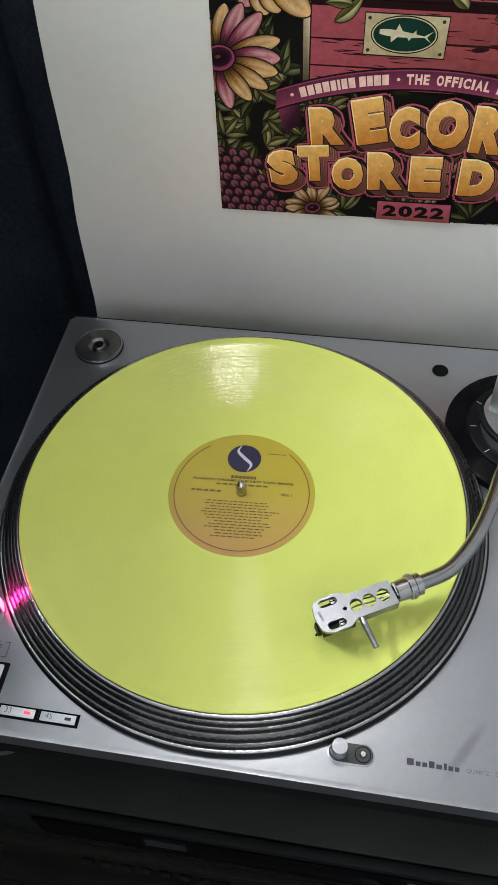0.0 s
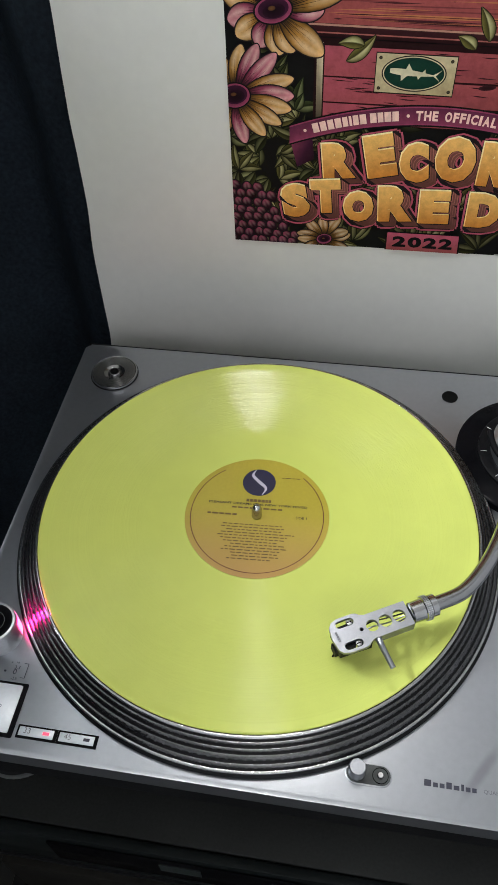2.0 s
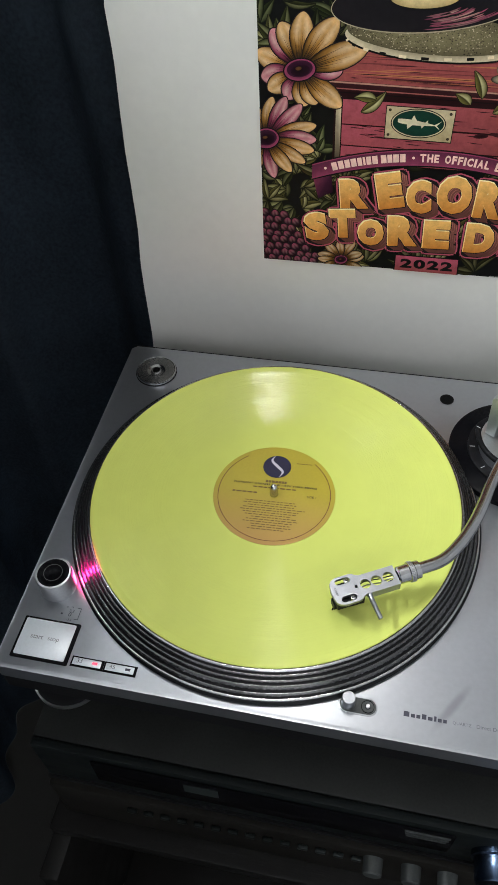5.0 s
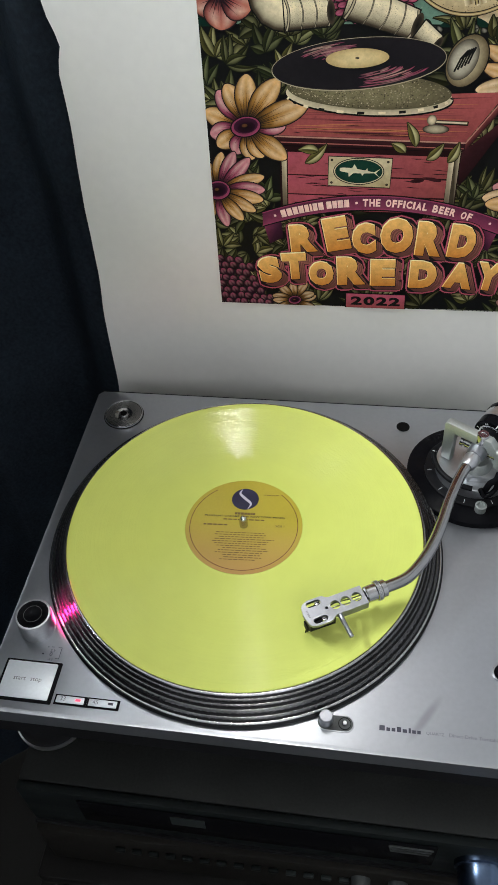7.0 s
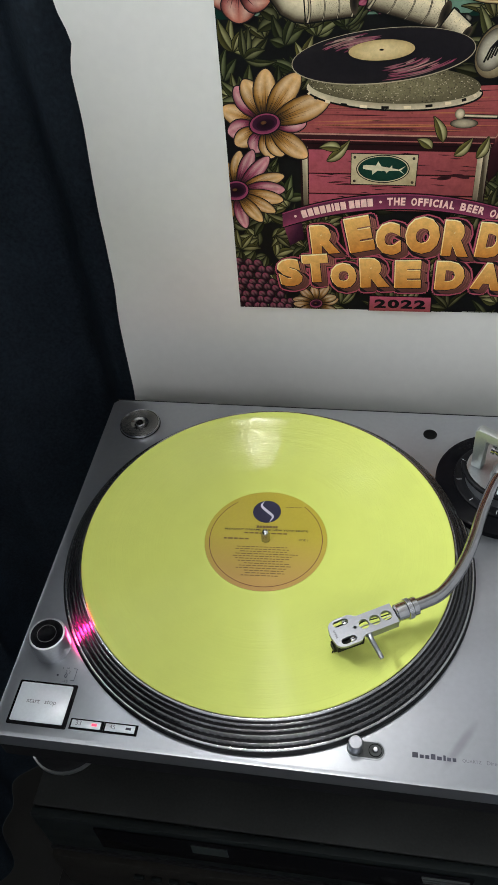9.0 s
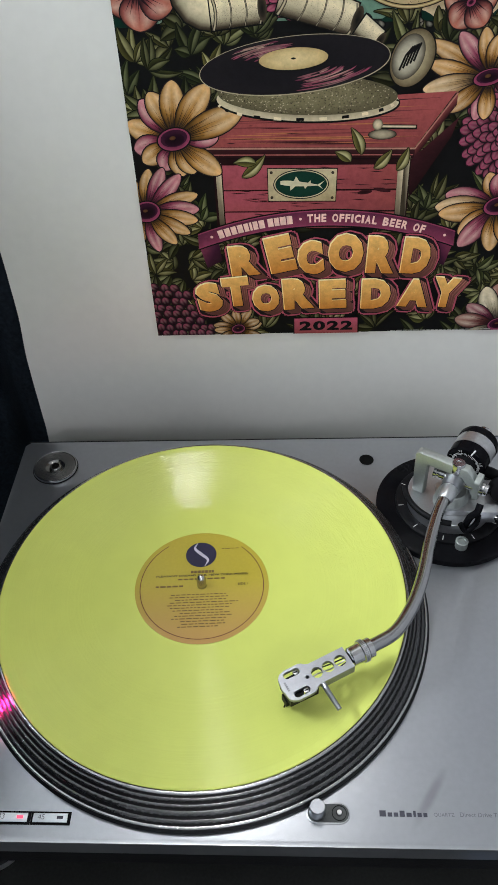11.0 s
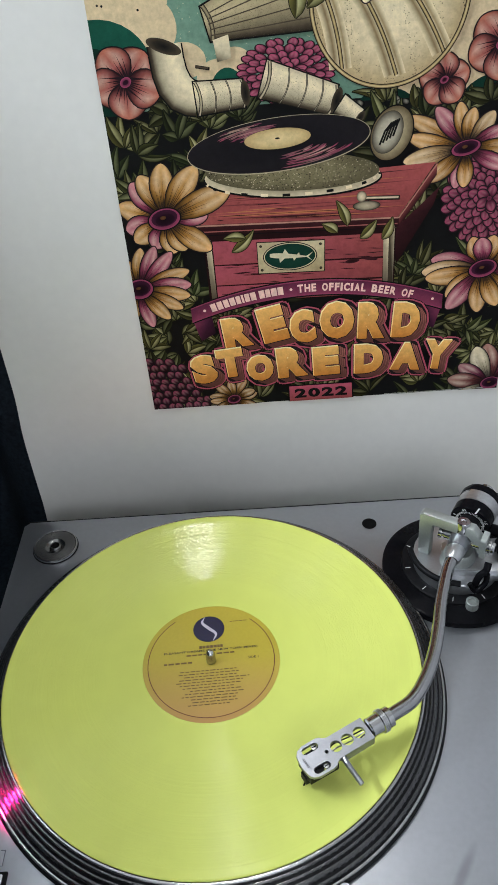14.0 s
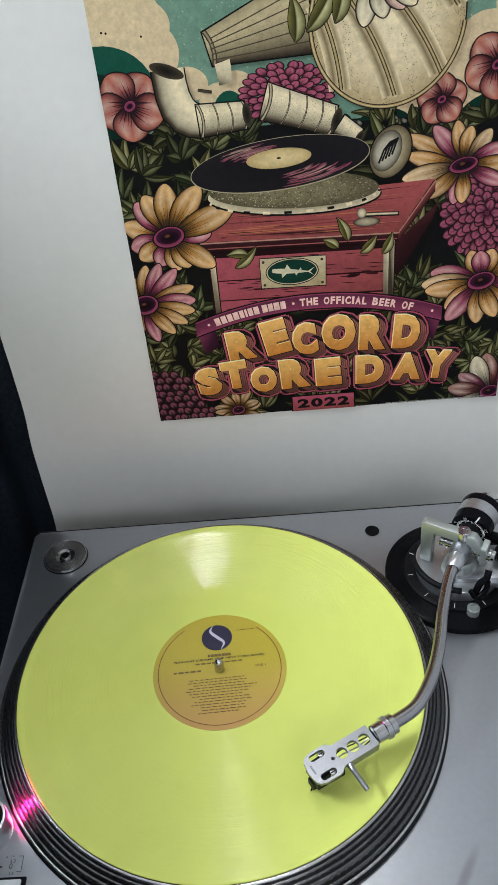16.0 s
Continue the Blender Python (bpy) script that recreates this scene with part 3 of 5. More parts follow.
        part("speed_lettering", lettering(body_text, x0 + 0.0045, -0.1616, 0.0014, 0.0042), INK_GREY, f)
        part("speed_light", prism([(x0 + 0.0165, -0.1611), (x0 + 0.0203, -0.1611), (x0 + 0.0203, -0.1594), (x0 + 0.0165, -0.1594)], 0.0012, 0.0016), mt, f)
    # speed adjustment legend
    leg = bmesh.new()
    for i, v in enumerate(("+6", "3.3", "0", "-3.3")):
        lettering(v, -0.1375, -0.1195 - i * 0.0036, 0.0003, 0.0022 if len(v) < 3 else 0.0036, bm=leg)
    bars([(-0.1435, -0.1421, -0.1258, -0.1246), (-0.1405, -0.1397, -0.1195, -0.1188), (-0.1320, -0.1290, -0.1190, -0.1187), (-0.1293, -0.1290, -0.1282, -0.1187), (-0.1320, -0.1290, -0.1285, -0.1282)], 0.0002, bm=leg)
    part("speed_legend", leg, INK_DARK, tt)
    # pop-up stylus lamp
    pod = part("lamp_pod", prism(stadium(0.0877, -0.1550, 0.0072, 0.0063), 0, 0.0008, bevel=0.0004), ALU, tt)
    part("pod_recess", prism(stadium(0.0877, -0.1550, 0.0072, 0.0055), 0.0008, 0.0010), DUST_GREY, pod)
    pop = part("popup_lamp", lathe([(0, 0), (0.0046, 0), (0.0049, 0.001), (0.0049, 0.0098), (0.0044, 0.0105), (0, 0.0105)], 40, at(0.0808, -0.1550, 0.001)), SHELL, pod, "turned aluminium pop-up stylus lamp")
    part("lamp_socket", lathe([(0.0042, 0.0), (0.0046, 0.0), (0.0046, 0.0006), (0.0042, 0.0006)], 32, at(0.0945, -0.1550, 0.001), closed=True), BLACK, pod)
    part("lamp_button", lathe([(0, 0.0024), (0.0014, 0.0024), (0.002, 0.0016), (0.002, 0.0), (0, 0.0)], 24, at(0.0945, -0.1550, 0.001)), CHROME, pod)
    # brand in plain shapes, then the readable words
    bm = bmesh.new()
    x = 0.1193
    for w, h in ((0.0042, 0.0046), (0.0029, 0.0031), (0.0029, 0.0031), (0.0033, 0.0046), (0.0034, 0.0031), (0.0017, 0.0046), (0.0028, 0.0031), (0.0026, 0.0031)):
        bars([(x, x + 0.92 * w, -0.1562, -0.1562 + 0.78 * h)], 0.0001, bm=bm)
        part("maker_mark", bm, INK_DARK, tt)
        bm = bmesh.new()
        x += w + 0.0008
    part("printed_words", lettering("QUARTZ", 0.1525, -0.1562, 0.0002, 0.0125), INK_GREY, tt)
    part("printed_words", lettering("Direct Drive Turntable System", 0.1685, -0.1566, 0.0002, 0.0470), INK_GREY, tt)
    # socket for a spare headshell, and the well of the adaptor
    # flat disc, the hole's darkness is only its colour
    part("headshell_socket", lathe([(0, 0.0004), (0.0052, 0.0004), (0.0058, 0.0006), (0.0064, 0.0004), (0.0064, 0), (0, 0)], 40, at(0.1362, 0.1530, 0)), HOLE, tt, "round socket with its dark hole painted on")
    part("adaptor_well", lathe([(0.0197, 0), (0.0197, 0.0005), (0.0203, 0.0005), (0.0203, 0)], 56, at(-0.1447, 0.1437, 0), closed=True), RUBBER, tt)
    # pitch controls at the deck's right side
    pr = part("quartz_reset_key", lathe([(0, 0.004), (0.005, 0.004), (0.0056, 0.0035), (0.0056, 0.001), (0.0068, 0.001), (0.0068, 0), (0, 0)], 32, at(0.2100, -0.1025, 0)), BLACK, tt, "round black reset key in a silver ring")
    part("key_ring", lathe([(0.0068, 0), (0.0078, 0), (0.0076, 0.0014), (0.0068, 0.0014)], 40, at(0.2100, -0.1025, 0), closed=True), CHROME, pr)
    part("reset_lettering", lettering("reset", 0.2062, -0.1145, 0.0002, 0.0075), INK_GREY, tt)
    part("pitch_plate", prism(rounded(0.238, 0.258, -0.135, 0.020, 0.002), 0, 0.0008), BLACK_SATIN, tt)
    part("pitch_fader", box(0.240, 0.256, -0.066, -0.052, 0.0012, 0.009, 0.0015), BLACK, tt)
    for q in ((0.2258, 0.2372, -0.0030, -0.0026), (0.2258, 0.2262, -0.018, -0.0030), (0.2110, 0.2114, -0.0926, -0.0650), (0.2110, 0.2372, -0.0650, -0.0646)):
        part("pitch_line", bars([q], 0.0001), INK_GREY, tt)
    return tt


TT = turntable()


# ---- tonearm ----
PIVOT = Vector((0.1975, 0.0845, 0.0470))


def tonearm(tt):
    px, py, pz = PIVOT
    cx, cy = 0.1985, 0.0930
    base = part("tonearm_base", lathe([(0, 0.0075), (0.044, 0.0075), (0.046, 0.0065), (0.0575, 0.0065), (0.0592, 0.0055), (0.0592, 0), (0, 0)], 96, at(cx, cy, 0)), BLACK, tt, "round black tonearm base")
    part("height_ring", lathe([(0.0345, 0.0075), (0.0435, 0.0075), (0.0435, 0.0100), (0.0425, 0.0106), (0.0345, 0.0106)], 96, at(cx, cy, 0), closed=True), BLACK_SATIN, base)
    for i in range(6):
        m = at(cx, cy, 0) @ Matrix.Rotation(radians(150 + i * 35), 4, "Z")
        part("height_mark", bars([(0.0375, 0.0420, -0.0002, 0.0002)], 0.0107, m, thick=0.0001), WHITE_MARK, base)
    part("arm_plate", lathe([(0, 0.021), (0.0338, 0.021), (0.0344, 0.0204), (0.0344, 0.0075), (0, 0.0075)], 80, at(cx, cy, 0)), ALU, base, "satin silver arm plate")
    part("arm_deck", prism(rounded(cx - 0.012, cx + 0.046, cy - 0.024, cy + 0.010, 0.006), 0.0212, 0.0262, bevel=0.0012), ALU, base)
    part("arm_column", lathe([(0, 0.035), (0.010, 0.035), (0.0115, 0.033), (0.0145, 0.021), (0, 0.021)], 48, at(px, py, 0)), ALU_PALE, base)
    # curved black arm of the cueing lift
    arc = [Vector((cx + 0.0375 * math.cos(radians(a)), cy + 0.0375 * math.sin(radians(a)), 0.0265)) for a in range(176, 262, 5)]
    part("lift_rail", tube(arc, 0.0024, 10), BLACK_SATIN, tt, "curved black cueing lift rail")
    # yoke that carries the gimbal: a square arch beside the arm
    d = Vector((-0.50, -0.866, 0)).normalized()   # towards the headshell
    s = Vector((d.y, -d.x, 0))                    # towards the deck's left
    if s.x > 0:
        s = -s
    fr = Matrix(((s.x, d.x, 0, px), (s.y, d.y, 0, py), (0, 0, 1, 0), (0, 0, 0, 1)))
    outline = [(-0.021, 0.040), (-0.0205, 0.050), (-0.009, 0.0635), (0.0315, 0.0650), (0.0340, 0.062), (0.0325, 0.021), (0.0225, 0.021), (0.0245, 0.0565), (-0.006, 0.0560), (-0.0135, 0.0475), (-0.0135, 0.040)]
    bm = bmesh.new()
    side = Matrix(((1, 0, 0, 0), (0, 0, -1, 0), (0, 1, 0, 0), (0, 0, 0, 1)))
    prism(outline, -0.0042, 0.0042, fr @ side, bm=bm)
    bmesh.ops.bevel(bm, geom=bm.edges[:], offset=0.0012, segments=2, affect="EDGES", profile=0.5)
    yoke = part("gimbal_yoke", bm, ALU_PALE, tt, "pale cast metal gimbal yoke")
    part("pivot_screw", lathe([(0, 0.0652), (0.0020, 0.0652), (0.0024, 0.0660), (0.0046, 0.0660), (0.0052, 0.0652), (0.0052, 0.0560), (0, 0.0560)], 36, at(px, py, 0)), CHROME, yoke)
    # gimbal block and cross bearings
    gim = part("gimbal_block", lathe([(0, -0.010), (0.0076, -0.0095), (0.0087, -0.003), (0.0087, 0.006), (0.0074, 0.013), (0, 0.014)], 32, along(PIVOT, PIVOT + d)), SHELL, tt, "grey cast gimbal block")
    for sg in (-1, 1):
        a = PIVOT + s * sg * 0.008
        f = 0.72 if sg > 0 else 1.0
        part("bearing_pin", lathe([(0, 0), (0.0046, 0), (0.0046, 0.007 * f), (0.0036, 0.0075 * f), (0.0036, 0.0095 * f), (0.0048, 0.010 * f), (0.0048, 0.0135 * f), (0.002, 0.014 * f), (0, 0.014 * f)], 28, along(a, a + s * sg)), CHROME, gim)
    a = PIVOT - s * 0.0190
    cap = part("bearing_cap", lathe([(0, 0), (0.0052, 0), (0.0054, 0.0006), (0.0054, 0.0044), (0.0046, 0.0048), (0.0046, 0.0068), (0.0040, 0.0074), (0, 0.0074)], 32, along(a, a - s)), CHROME, gim, "bright bearing cap")
    a = a - s * 0.0074
    part("cap_screw", lathe([(0, 0.0014), (0.0018, 0.0012), (0.0024, 0.0), (0, 0.0)], 6, along(a, a - s)), BLACK_SATIN, gim)
    a = PIVOT - s * 0.018 + Vector((0, 0, 0.002))
    part("side_cheek", prism(rounded(-0.006, 0.006, -0.0125, 0.010, 0.002), -0.0022, 0.0022, along(a, a - s) @ Matrix.Rotation(radians(8), 4, "Z"), bevel=0.0008), ALU_PALE, gim)
    # arm tube
    head = Vector((0.1178, -0.0650, 0.0440))
    pts = [PIVOT + d * 0.012, Vector((0.1805, 0.0540, 0.0468)), Vector((0.1695, 0.0250, 0.0465)), Vector((0.1630, 0.0020, 0.0460)), Vector((0.1562, -0.0180, 0.0455)), Vector((0.1475, -0.0365, 0.0450)), Vector((0.1350, -0.0540, 0.0445)), head]
    path = spline(pts, 8)
    part("arm_tube", tube(path, 0.0046, 24), TUBE, tt, "polished S-shaped arm tube")
    part("arm_collar", lathe([(0.0046, 0), (0.0066, 0.0005), (0.0072, 0.004), (0.0060, 0.014), (0.0048, 0.016)], 32, along(PIVOT + d * 0.010, pts[1])), ALU, tt)
    # collar at the headshell
    hd = Vector((-0.875, -0.484, -0.01)).normalized()
    m = along(head - hd * 0.001, head + hd)
    col = part("locking_collar", lathe([(0.0045, 0), (0.0068, 0.0006), (0.0068, 0.0042), (0.0064, 0.0046), (0.0074, 0.0050), (0.0074, 0.0085), (0.0066, 0.0090), (0.0064, 0.0165), (0.0052, 0.0172), (0, 0.0172)], 40, m), CHROME, tt, "knurled chrome locking collar")
    kn = bmesh.new()
    for i in range(40):
        q = m @ Matrix.Rotation(2 * math.pi * i / 40, 4, "Z")
        for z in (0.0053, 0.0065, 0.0077):
            bmesh.ops.create_cube(kn, size=1, matrix=q @ Matrix.LocRotScale((0.0074, 0, z + 0.0003), None, (0.0006, 0.0006, 0.0008)))
    tagged(part("knurling", kn, ALU, col), kind="stuff")
    # headshell: local x forward from the collar, y to the finger side
    o = head + hd * 0.0170
    sd = Vector((hd.y, -hd.x, 0)).normalized()
    if sd.y > 0:
        sd = -sd
    sd = (sd + Vector((0, 0, -0.02))).normalized()
    up = hd.cross(sd)
    if up.z < 0:
        up = -up
    H = Matrix(((hd.x, sd.x, up.x, o.x), (hd.y, sd.y, up.y, o.y), (hd.z, sd.z, up.z, o.z), (0, 0, 0, 1)))
    neck, wide, long = 0.0079, 0.0111, 0.0490
    out = [(0.0, -neck), (0.0262, -neck), (0.0285, -neck - 0.0010), (0.0302, -wide + 0.0006), (0.0325, -wide), (0.0425, -wide), (0.0465, -wide + 0.0014), (0.0484, -wide + 0.0036), (long, -wide + 0.0068), (long + 0.0006, 0), (long, wide - 0.0068), (0.0484, wide - 0.0036), (0.0465, wide - 0.0014), (0.0425, wide), (0.0325, wide), (0.0302, wide - 0.0006), (0.0285, neck + 0.0010), (0.0262, neck), (0.0, neck)]
    holes = [(0.0065, 0.0, 0.0040, 0.0), (0.0155, 0.0, 0.0040, 0.0), (0.0240, 0.0, 0.0038, 0.0), (0.0310, 0.0, 0.0012, 0.0), (0.0388, -0.0070, 0.0023, 0.0034), (0.0388, 0.0070, 0.0023, 0.0034)]
    loops = [[Vector((x, y, 0)) for x, y in out]]
    for hx, hy, hr, half in holes:
        loops.append([Vector((x, y, 0)) for x, y in stadium(hx, hy, half, hr, 8)][::-1])
    flat = [v for lp in loops for v in lp]
    tris = geometry.tessellate_polygon(loops)
    bm = bmesh.new()
    th = 0.0026
    top = [bm.verts.new(H @ (v + Vector((0, 0, th)))) for v in flat]
    bot = [bm.verts.new(H @ v) for v in flat]
    for t3 in tris:
        bm.faces.new([top[i] for i in t3])
        bm.faces.new([bot[i] for i in reversed(t3)])
    k = 0
    for lp in loops:
        n = len(lp)
        for i in range(n):
            a, b = k + i, k + (i + 1) % n
            bm.faces.new((top[a], top[b], bot[b], bot[a]))
        k += n
    for y in (-neck, neck - 0.0022):
        prism([(0.0, y), (0.0250, y), (0.0235, y + 0.0022), (0.0, y + 0.0022)], -0.0050, 0.0, H, bm=bm)
    shell = part("headshell", bm, SHELL, tt, "silver headshell with round holes and screw slots")
    part("shell_stub", lathe([(0, -0.0005), (0.0042, -0.0005), (0.0044, 0.0005), (0.0044, 0.003), (0, 0.003)], 32, along(H @ Vector((-0.0030, 0, -0.001)), H @ Vector((1, 0, -0.001)))), BLACK_SATIN, shell)
    for y in (-0.0070, 0.0070):
        part("cartridge_screw", lathe([(0, 0.0016), (0.0017, 0.0013), (0.0021, 0.0006), (0.0021, -0.003), (0, -0.003)], 20, H @ at(0.0358, y, 0.0006)), CHROME, shell)
        part("screw_slot", prism([(0.0343, y - 0.0003), (0.0373, y - 0.0003), (0.0373, y + 0.0003), (0.0343, y + 0.0003)], 0.0019, 0.0023, H), BLACK, shell)
    tri = bmesh.new()
    yy = -0.0035
    for w in (0.0010, 0.0008, 0.0011, 0.0011, 0.0008):
        bars([(0.0452, 0.0466, yy, yy + w)], th + 0.00005, H, tri, 0.0001)
        yy += w + 0.0004
    part("shell_mark", tri, INK_GREY, shell)
    fl = spline([H @ Vector(q) for q in ((0.0235, 0.0080, 0.0004), (0.0238, 0.0125, 0.0002), (0.0232, 0.0170, -0.0018), (0.0226, 0.0258, -0.0034))], 6)
    part("finger_lift", tube(fl, lambda t: 0.0020 - 0.0003 * t, 12), SHELL, shell, "slim finger lift")
    car = bmesh.new()
    prism([(0.0270, -0.0078), (0.0472, -0.0072), (0.0472, 0.0072), (0.0270, 0.0078)], -0.0100, -0.0004, H, bm=car)
    prism([(0.0300, -0.0040), (0.0482, -0.0030), (0.0482, 0.0030), (0.0300, 0.0040)], -0.0165, -0.0100, H, bm=car)
    cart = part("cartridge", car, BLACK_SATIN, shell, "black stylus cartridge")
    nd = [H @ Vector((0.0455, 0, -0.0162)), H @ Vector((0.0475, 0, -0.0200)), H @ Vector((0.0480, 0, -0.0222))]
    part("stylus", tube(nd, 0.0006, 8), BLACK, shell)
    for i, y in enumerate((-0.004, -0.0014, 0.0014, 0.004)):
        w = spline([H @ Vector(q) for q in ((0.002, y * 0.6, -0.002), (0.012, y, -0.0042 - 0.001 * (i % 2)), (0.022, y * 1.2, -0.0035), (0.0275, y, -0.0045))], 6)
        part("cartridge_lead", tube(w, 0.0005, 6), (SMOKED, ALU, SMOKED, EDGE_SILVER)[i], shell)
    # counterweight behind the pivot
    bd = Vector((-d.x + 0.06, -d.y, 0.10)).normalized()
    b0 = PIVOT + bd * 0.008
    m = along(b0, b0 + bd)
    cw = part("counterweight", lathe([(0.0, 0.0105), (0.0155, 0.0105), (0.0163, 0.0115), (0.0163, 0.0205), (0.0158, 0.0210), (0.0158, 0.0320), (0.0168, 0.0325), (0.0168, 0.0365), (0.0155, 0.0395), (0.0, 0.0400)], 64, m), BLACK, tt, "black counterweight with a numbered dial")
    part("rear_shaft", lathe([(0, 0), (0.0078, 0.0), (0.0078, 0.0030), (0.0060, 0.0035), (0.0060, 0.0500), (0, 0.0500)], 32, m), CHROME, cw)
    part("weight_band", lathe([(0.0159, 0.0212), (0.0164, 0.0212), (0.0164, 0.0318), (0.0159, 0.0318)], 64, m, closed=True), EDGE_SILVER, cw, "brushed metal band")
    part("dial_hub", lathe([(0.0078, 0.0030), (0.0088, 0.0040), (0.0088, 0.0104), (0.0078, 0.0104)], 40, m, closed=True), BLACK_SATIN, cw)
    tk = bmesh.new()
    for i in range(60):
        q = m @ Matrix.Rotation(2 * math.pi * i / 60, 4, "Z")
        bars([(0.0100 if i % 5 else 0.0092, 0.0118, -0.00012, 0.00012)], 0.0102, q, tk)
    for i, v in enumerate(("0", "0.5", "1", "1.5", "2", "2.5", "3", "3.5")):
        q = m @ Matrix.Rotation(radians(45 * i + 20), 4, "Z") @ at(0.0138, 0, 0.01030) @ Matrix.Rotation(radians(-90), 4, "Z") @ Matrix.Rotation(math.pi, 4, "Y")
        lettering(v, -0.0015, -0.0013, 0, 0.0012 + 0.0018 * (len(v) > 1), q, bm=tk)
    part("dial_scale", tk, WHITE_MARK, cw)
    # anti-skating dial, arm rest and cueing lever on the right of the base
    part("anti_skating_dial", lathe([(0, 0.012), (0.0085, 0.012), (0.0092, 0.011), (0.0092, 0), (0, 0)], 40, along((cx + 0.038, cy - 0.002, 0.030), (cx + 0.034, cy - 0.03, 0.046))), BLACK_SATIN, tt)
    rest = [Vector((cx + 0.0040, cy - 0.0380, 0.022)), Vector((cx + 0.0070, cy - 0.0385, 0.036)), Vector((cx + 0.0115, cy - 0.0380, 0.041)), Vector((cx + 0.0140, cy - 0.0340, 0.046))]
    ar = part("arm_rest", tube(spline(rest, 6), 0.0028, 12), BLACK, tt, "black arm rest clip")
    part("rest_clip", tube(spline([Vector((cx + 0.0000, cy - 0.0400, 0.030)), Vector((cx + 0.0050, cy - 0.0425, 0.024)), Vector((cx + 0.0120, cy - 0.0400, 0.030)), Vector((cx + 0.0135, cy - 0.0370, 0.037))], 6), 0.0022, 10), BLACK, ar)
    part("rest_post", lathe([(0, 0), (0.0050, 0), (0.0050, 0.0066), (0.0046, 0.0070), (0.0034, 0.0070), (0.0034, 0.0050), (0, 0.0050)], 28, at(cx + 0.0035, cy - 0.0435, 0.0065)), ALU_PALE, tt, "pale round post of the arm rest")
    part("cueing_lever", tube(spline([Vector((cx + 0.028, cy - 0.030, 0.026)), Vector((cx + 0.036, cy - 0.036, 0.028)), Vector((cx + 0.048, cy - 0.044, 0.027)), Vector((cx + 0.060, cy - 0.050, 0.026))], 6), 0.0018, 10), CHROME, tt)
    part("lift_block", box(cx + 0.016, cx + 0.030, cy - 0.032, cy - 0.022, 0.0212, 0.034, 0.0015), ALU, tt)
    part("rear_guide", tube(spline([Vector((cx + 0.018, cy + 0.020, 0.030)), Vector((cx + 0.032, cy + 0.012, 0.033)), Vector((cx + 0.050, cy + 0.000, 0.030))], 6), 0.0050, 14), BLACK_SATIN, tt)


tonearm(TT)

# ---- record on the platter, adaptor in its well ----
def record():
    ob = thing("vinyl_record", (0, 0, 0.0196), "opaque lemon-yellow vinyl record on the platter", "record")
    prof = [(0.0037, 0.0197), (0.0037, 0.0216), (0.0500, 0.0216), (0.0505, 0.0214), (0.0600, 0.02135), (0.1460, 0.02135), (0.1475, 0.0215), (0.1495, 0.0215), (0.1504, 0.0213), (0.1508, 0.0208), (0.1503, 0.0201), (0.1490, 0.0198)]
    # fine groove ridges, steeper on their inner side
    rnd = random.Random(4)
    ridges, r = [], 0.0760
    while r < 0.1445:
        w = rnd.uniform(0.00003, 0.00009) * min(1.0, 0.25 + (r - 0.0760) / 0.022)
        ridges += [(r, 0.02135), (r + w, 0.02135 + w * rnd.uniform(0.27, 0.38)), (r + w + 0.00006, 0.02135)]
        r += w + 0.00010 + rnd.choice((0.0, 0.0001, 0.0003, 0.0009 if rnd.random() < 0.3 else 0.0001))
    prof[5:5] = ridges
    disc = part("disc", lathe(prof, 256, closed=True), VINYL, ob, smooth=12)
    disc.data.materials.append(GROOVE)
    for p in disc.data.polygons:
        c = Vector((p.center.x, p.center.y, 0)).normalized()
        if p.normal.z > 0.5 and p.normal.dot(c) < -0.2:
            p.material_index = 1
    lab = part("label", lathe([(0.0037, 0.02165), (0.0500, 0.02165), (0.0500, 0.02185), (0.0037, 0.02185)], 96, closed=True), LABEL, ob, "yellow-orange paper centre label")
    z = 0.0220
    ring = bmesh.new()
    n = 120
    for i in range(n):
        a0, a1 = radians(128 + 284 * i / n), radians(128 + 284 * (i + 1) / n)
        q = [ring.verts.new((r * math.cos(a), r * math.sin(a), z)) for r, a in ((0.0458, a0), (0.0464, a0), (0.0464, a1), (0.0458, a1))]
        ring.faces.new(q)
    part("label_ring", ring, LABEL_RED, lab)
    m = Matrix.Rotation(radians(LABEL_TURN), 4, "Z")
    seal = part("label_seal", lathe([(0, z + 0.0001), (0.0118, z + 0.0001), (0.0118, z), (0, z)], 56, m @ at(-0.001, 0.0285, 0)), LABEL_NAVY, lab, "navy round emblem")
    curve = spline([m @ Vector(q) for q in ((-0.0040, 0.0395, z + 0.0002), (-0.0058, 0.0345, z + 0.0002), (-0.001, 0.0290, z + 0.0002), (0.0042, 0.0235, z + 0.0002), (0.0020, 0.0175, z + 0.0002))], 8)
    sc = bmesh.new()
    left, right = [], []
    for i, p in enumerate(curve):
        dd = (curve[min(i + 1, len(curve) - 1)] - curve[max(i - 1, 0)]).normalized()
        w = 0.0011 * math.sin(math.pi * min(0.96, max(0.04, i / (len(curve) - 1)))) + 0.00015
        nn = Vector((-dd.y, dd.x, 0)) * w
        left.append(sc.verts.new(p + nn))
        right.append(sc.verts.new(p - nn))
    for i in range(len(curve) - 1):
        sc.faces.new((left[i], left[i + 1], right[i + 1], right[i]))
    part("emblem_curve", sc, LABEL_PALE, lab)
    tx = bmesh.new()
    lettering("PLEASANT DREAMS (THE NEW YORK MIXES)", -0.0345, 0.0078, z, 0.0690, m, bold=0.02, height=0.0024, bm=tx)
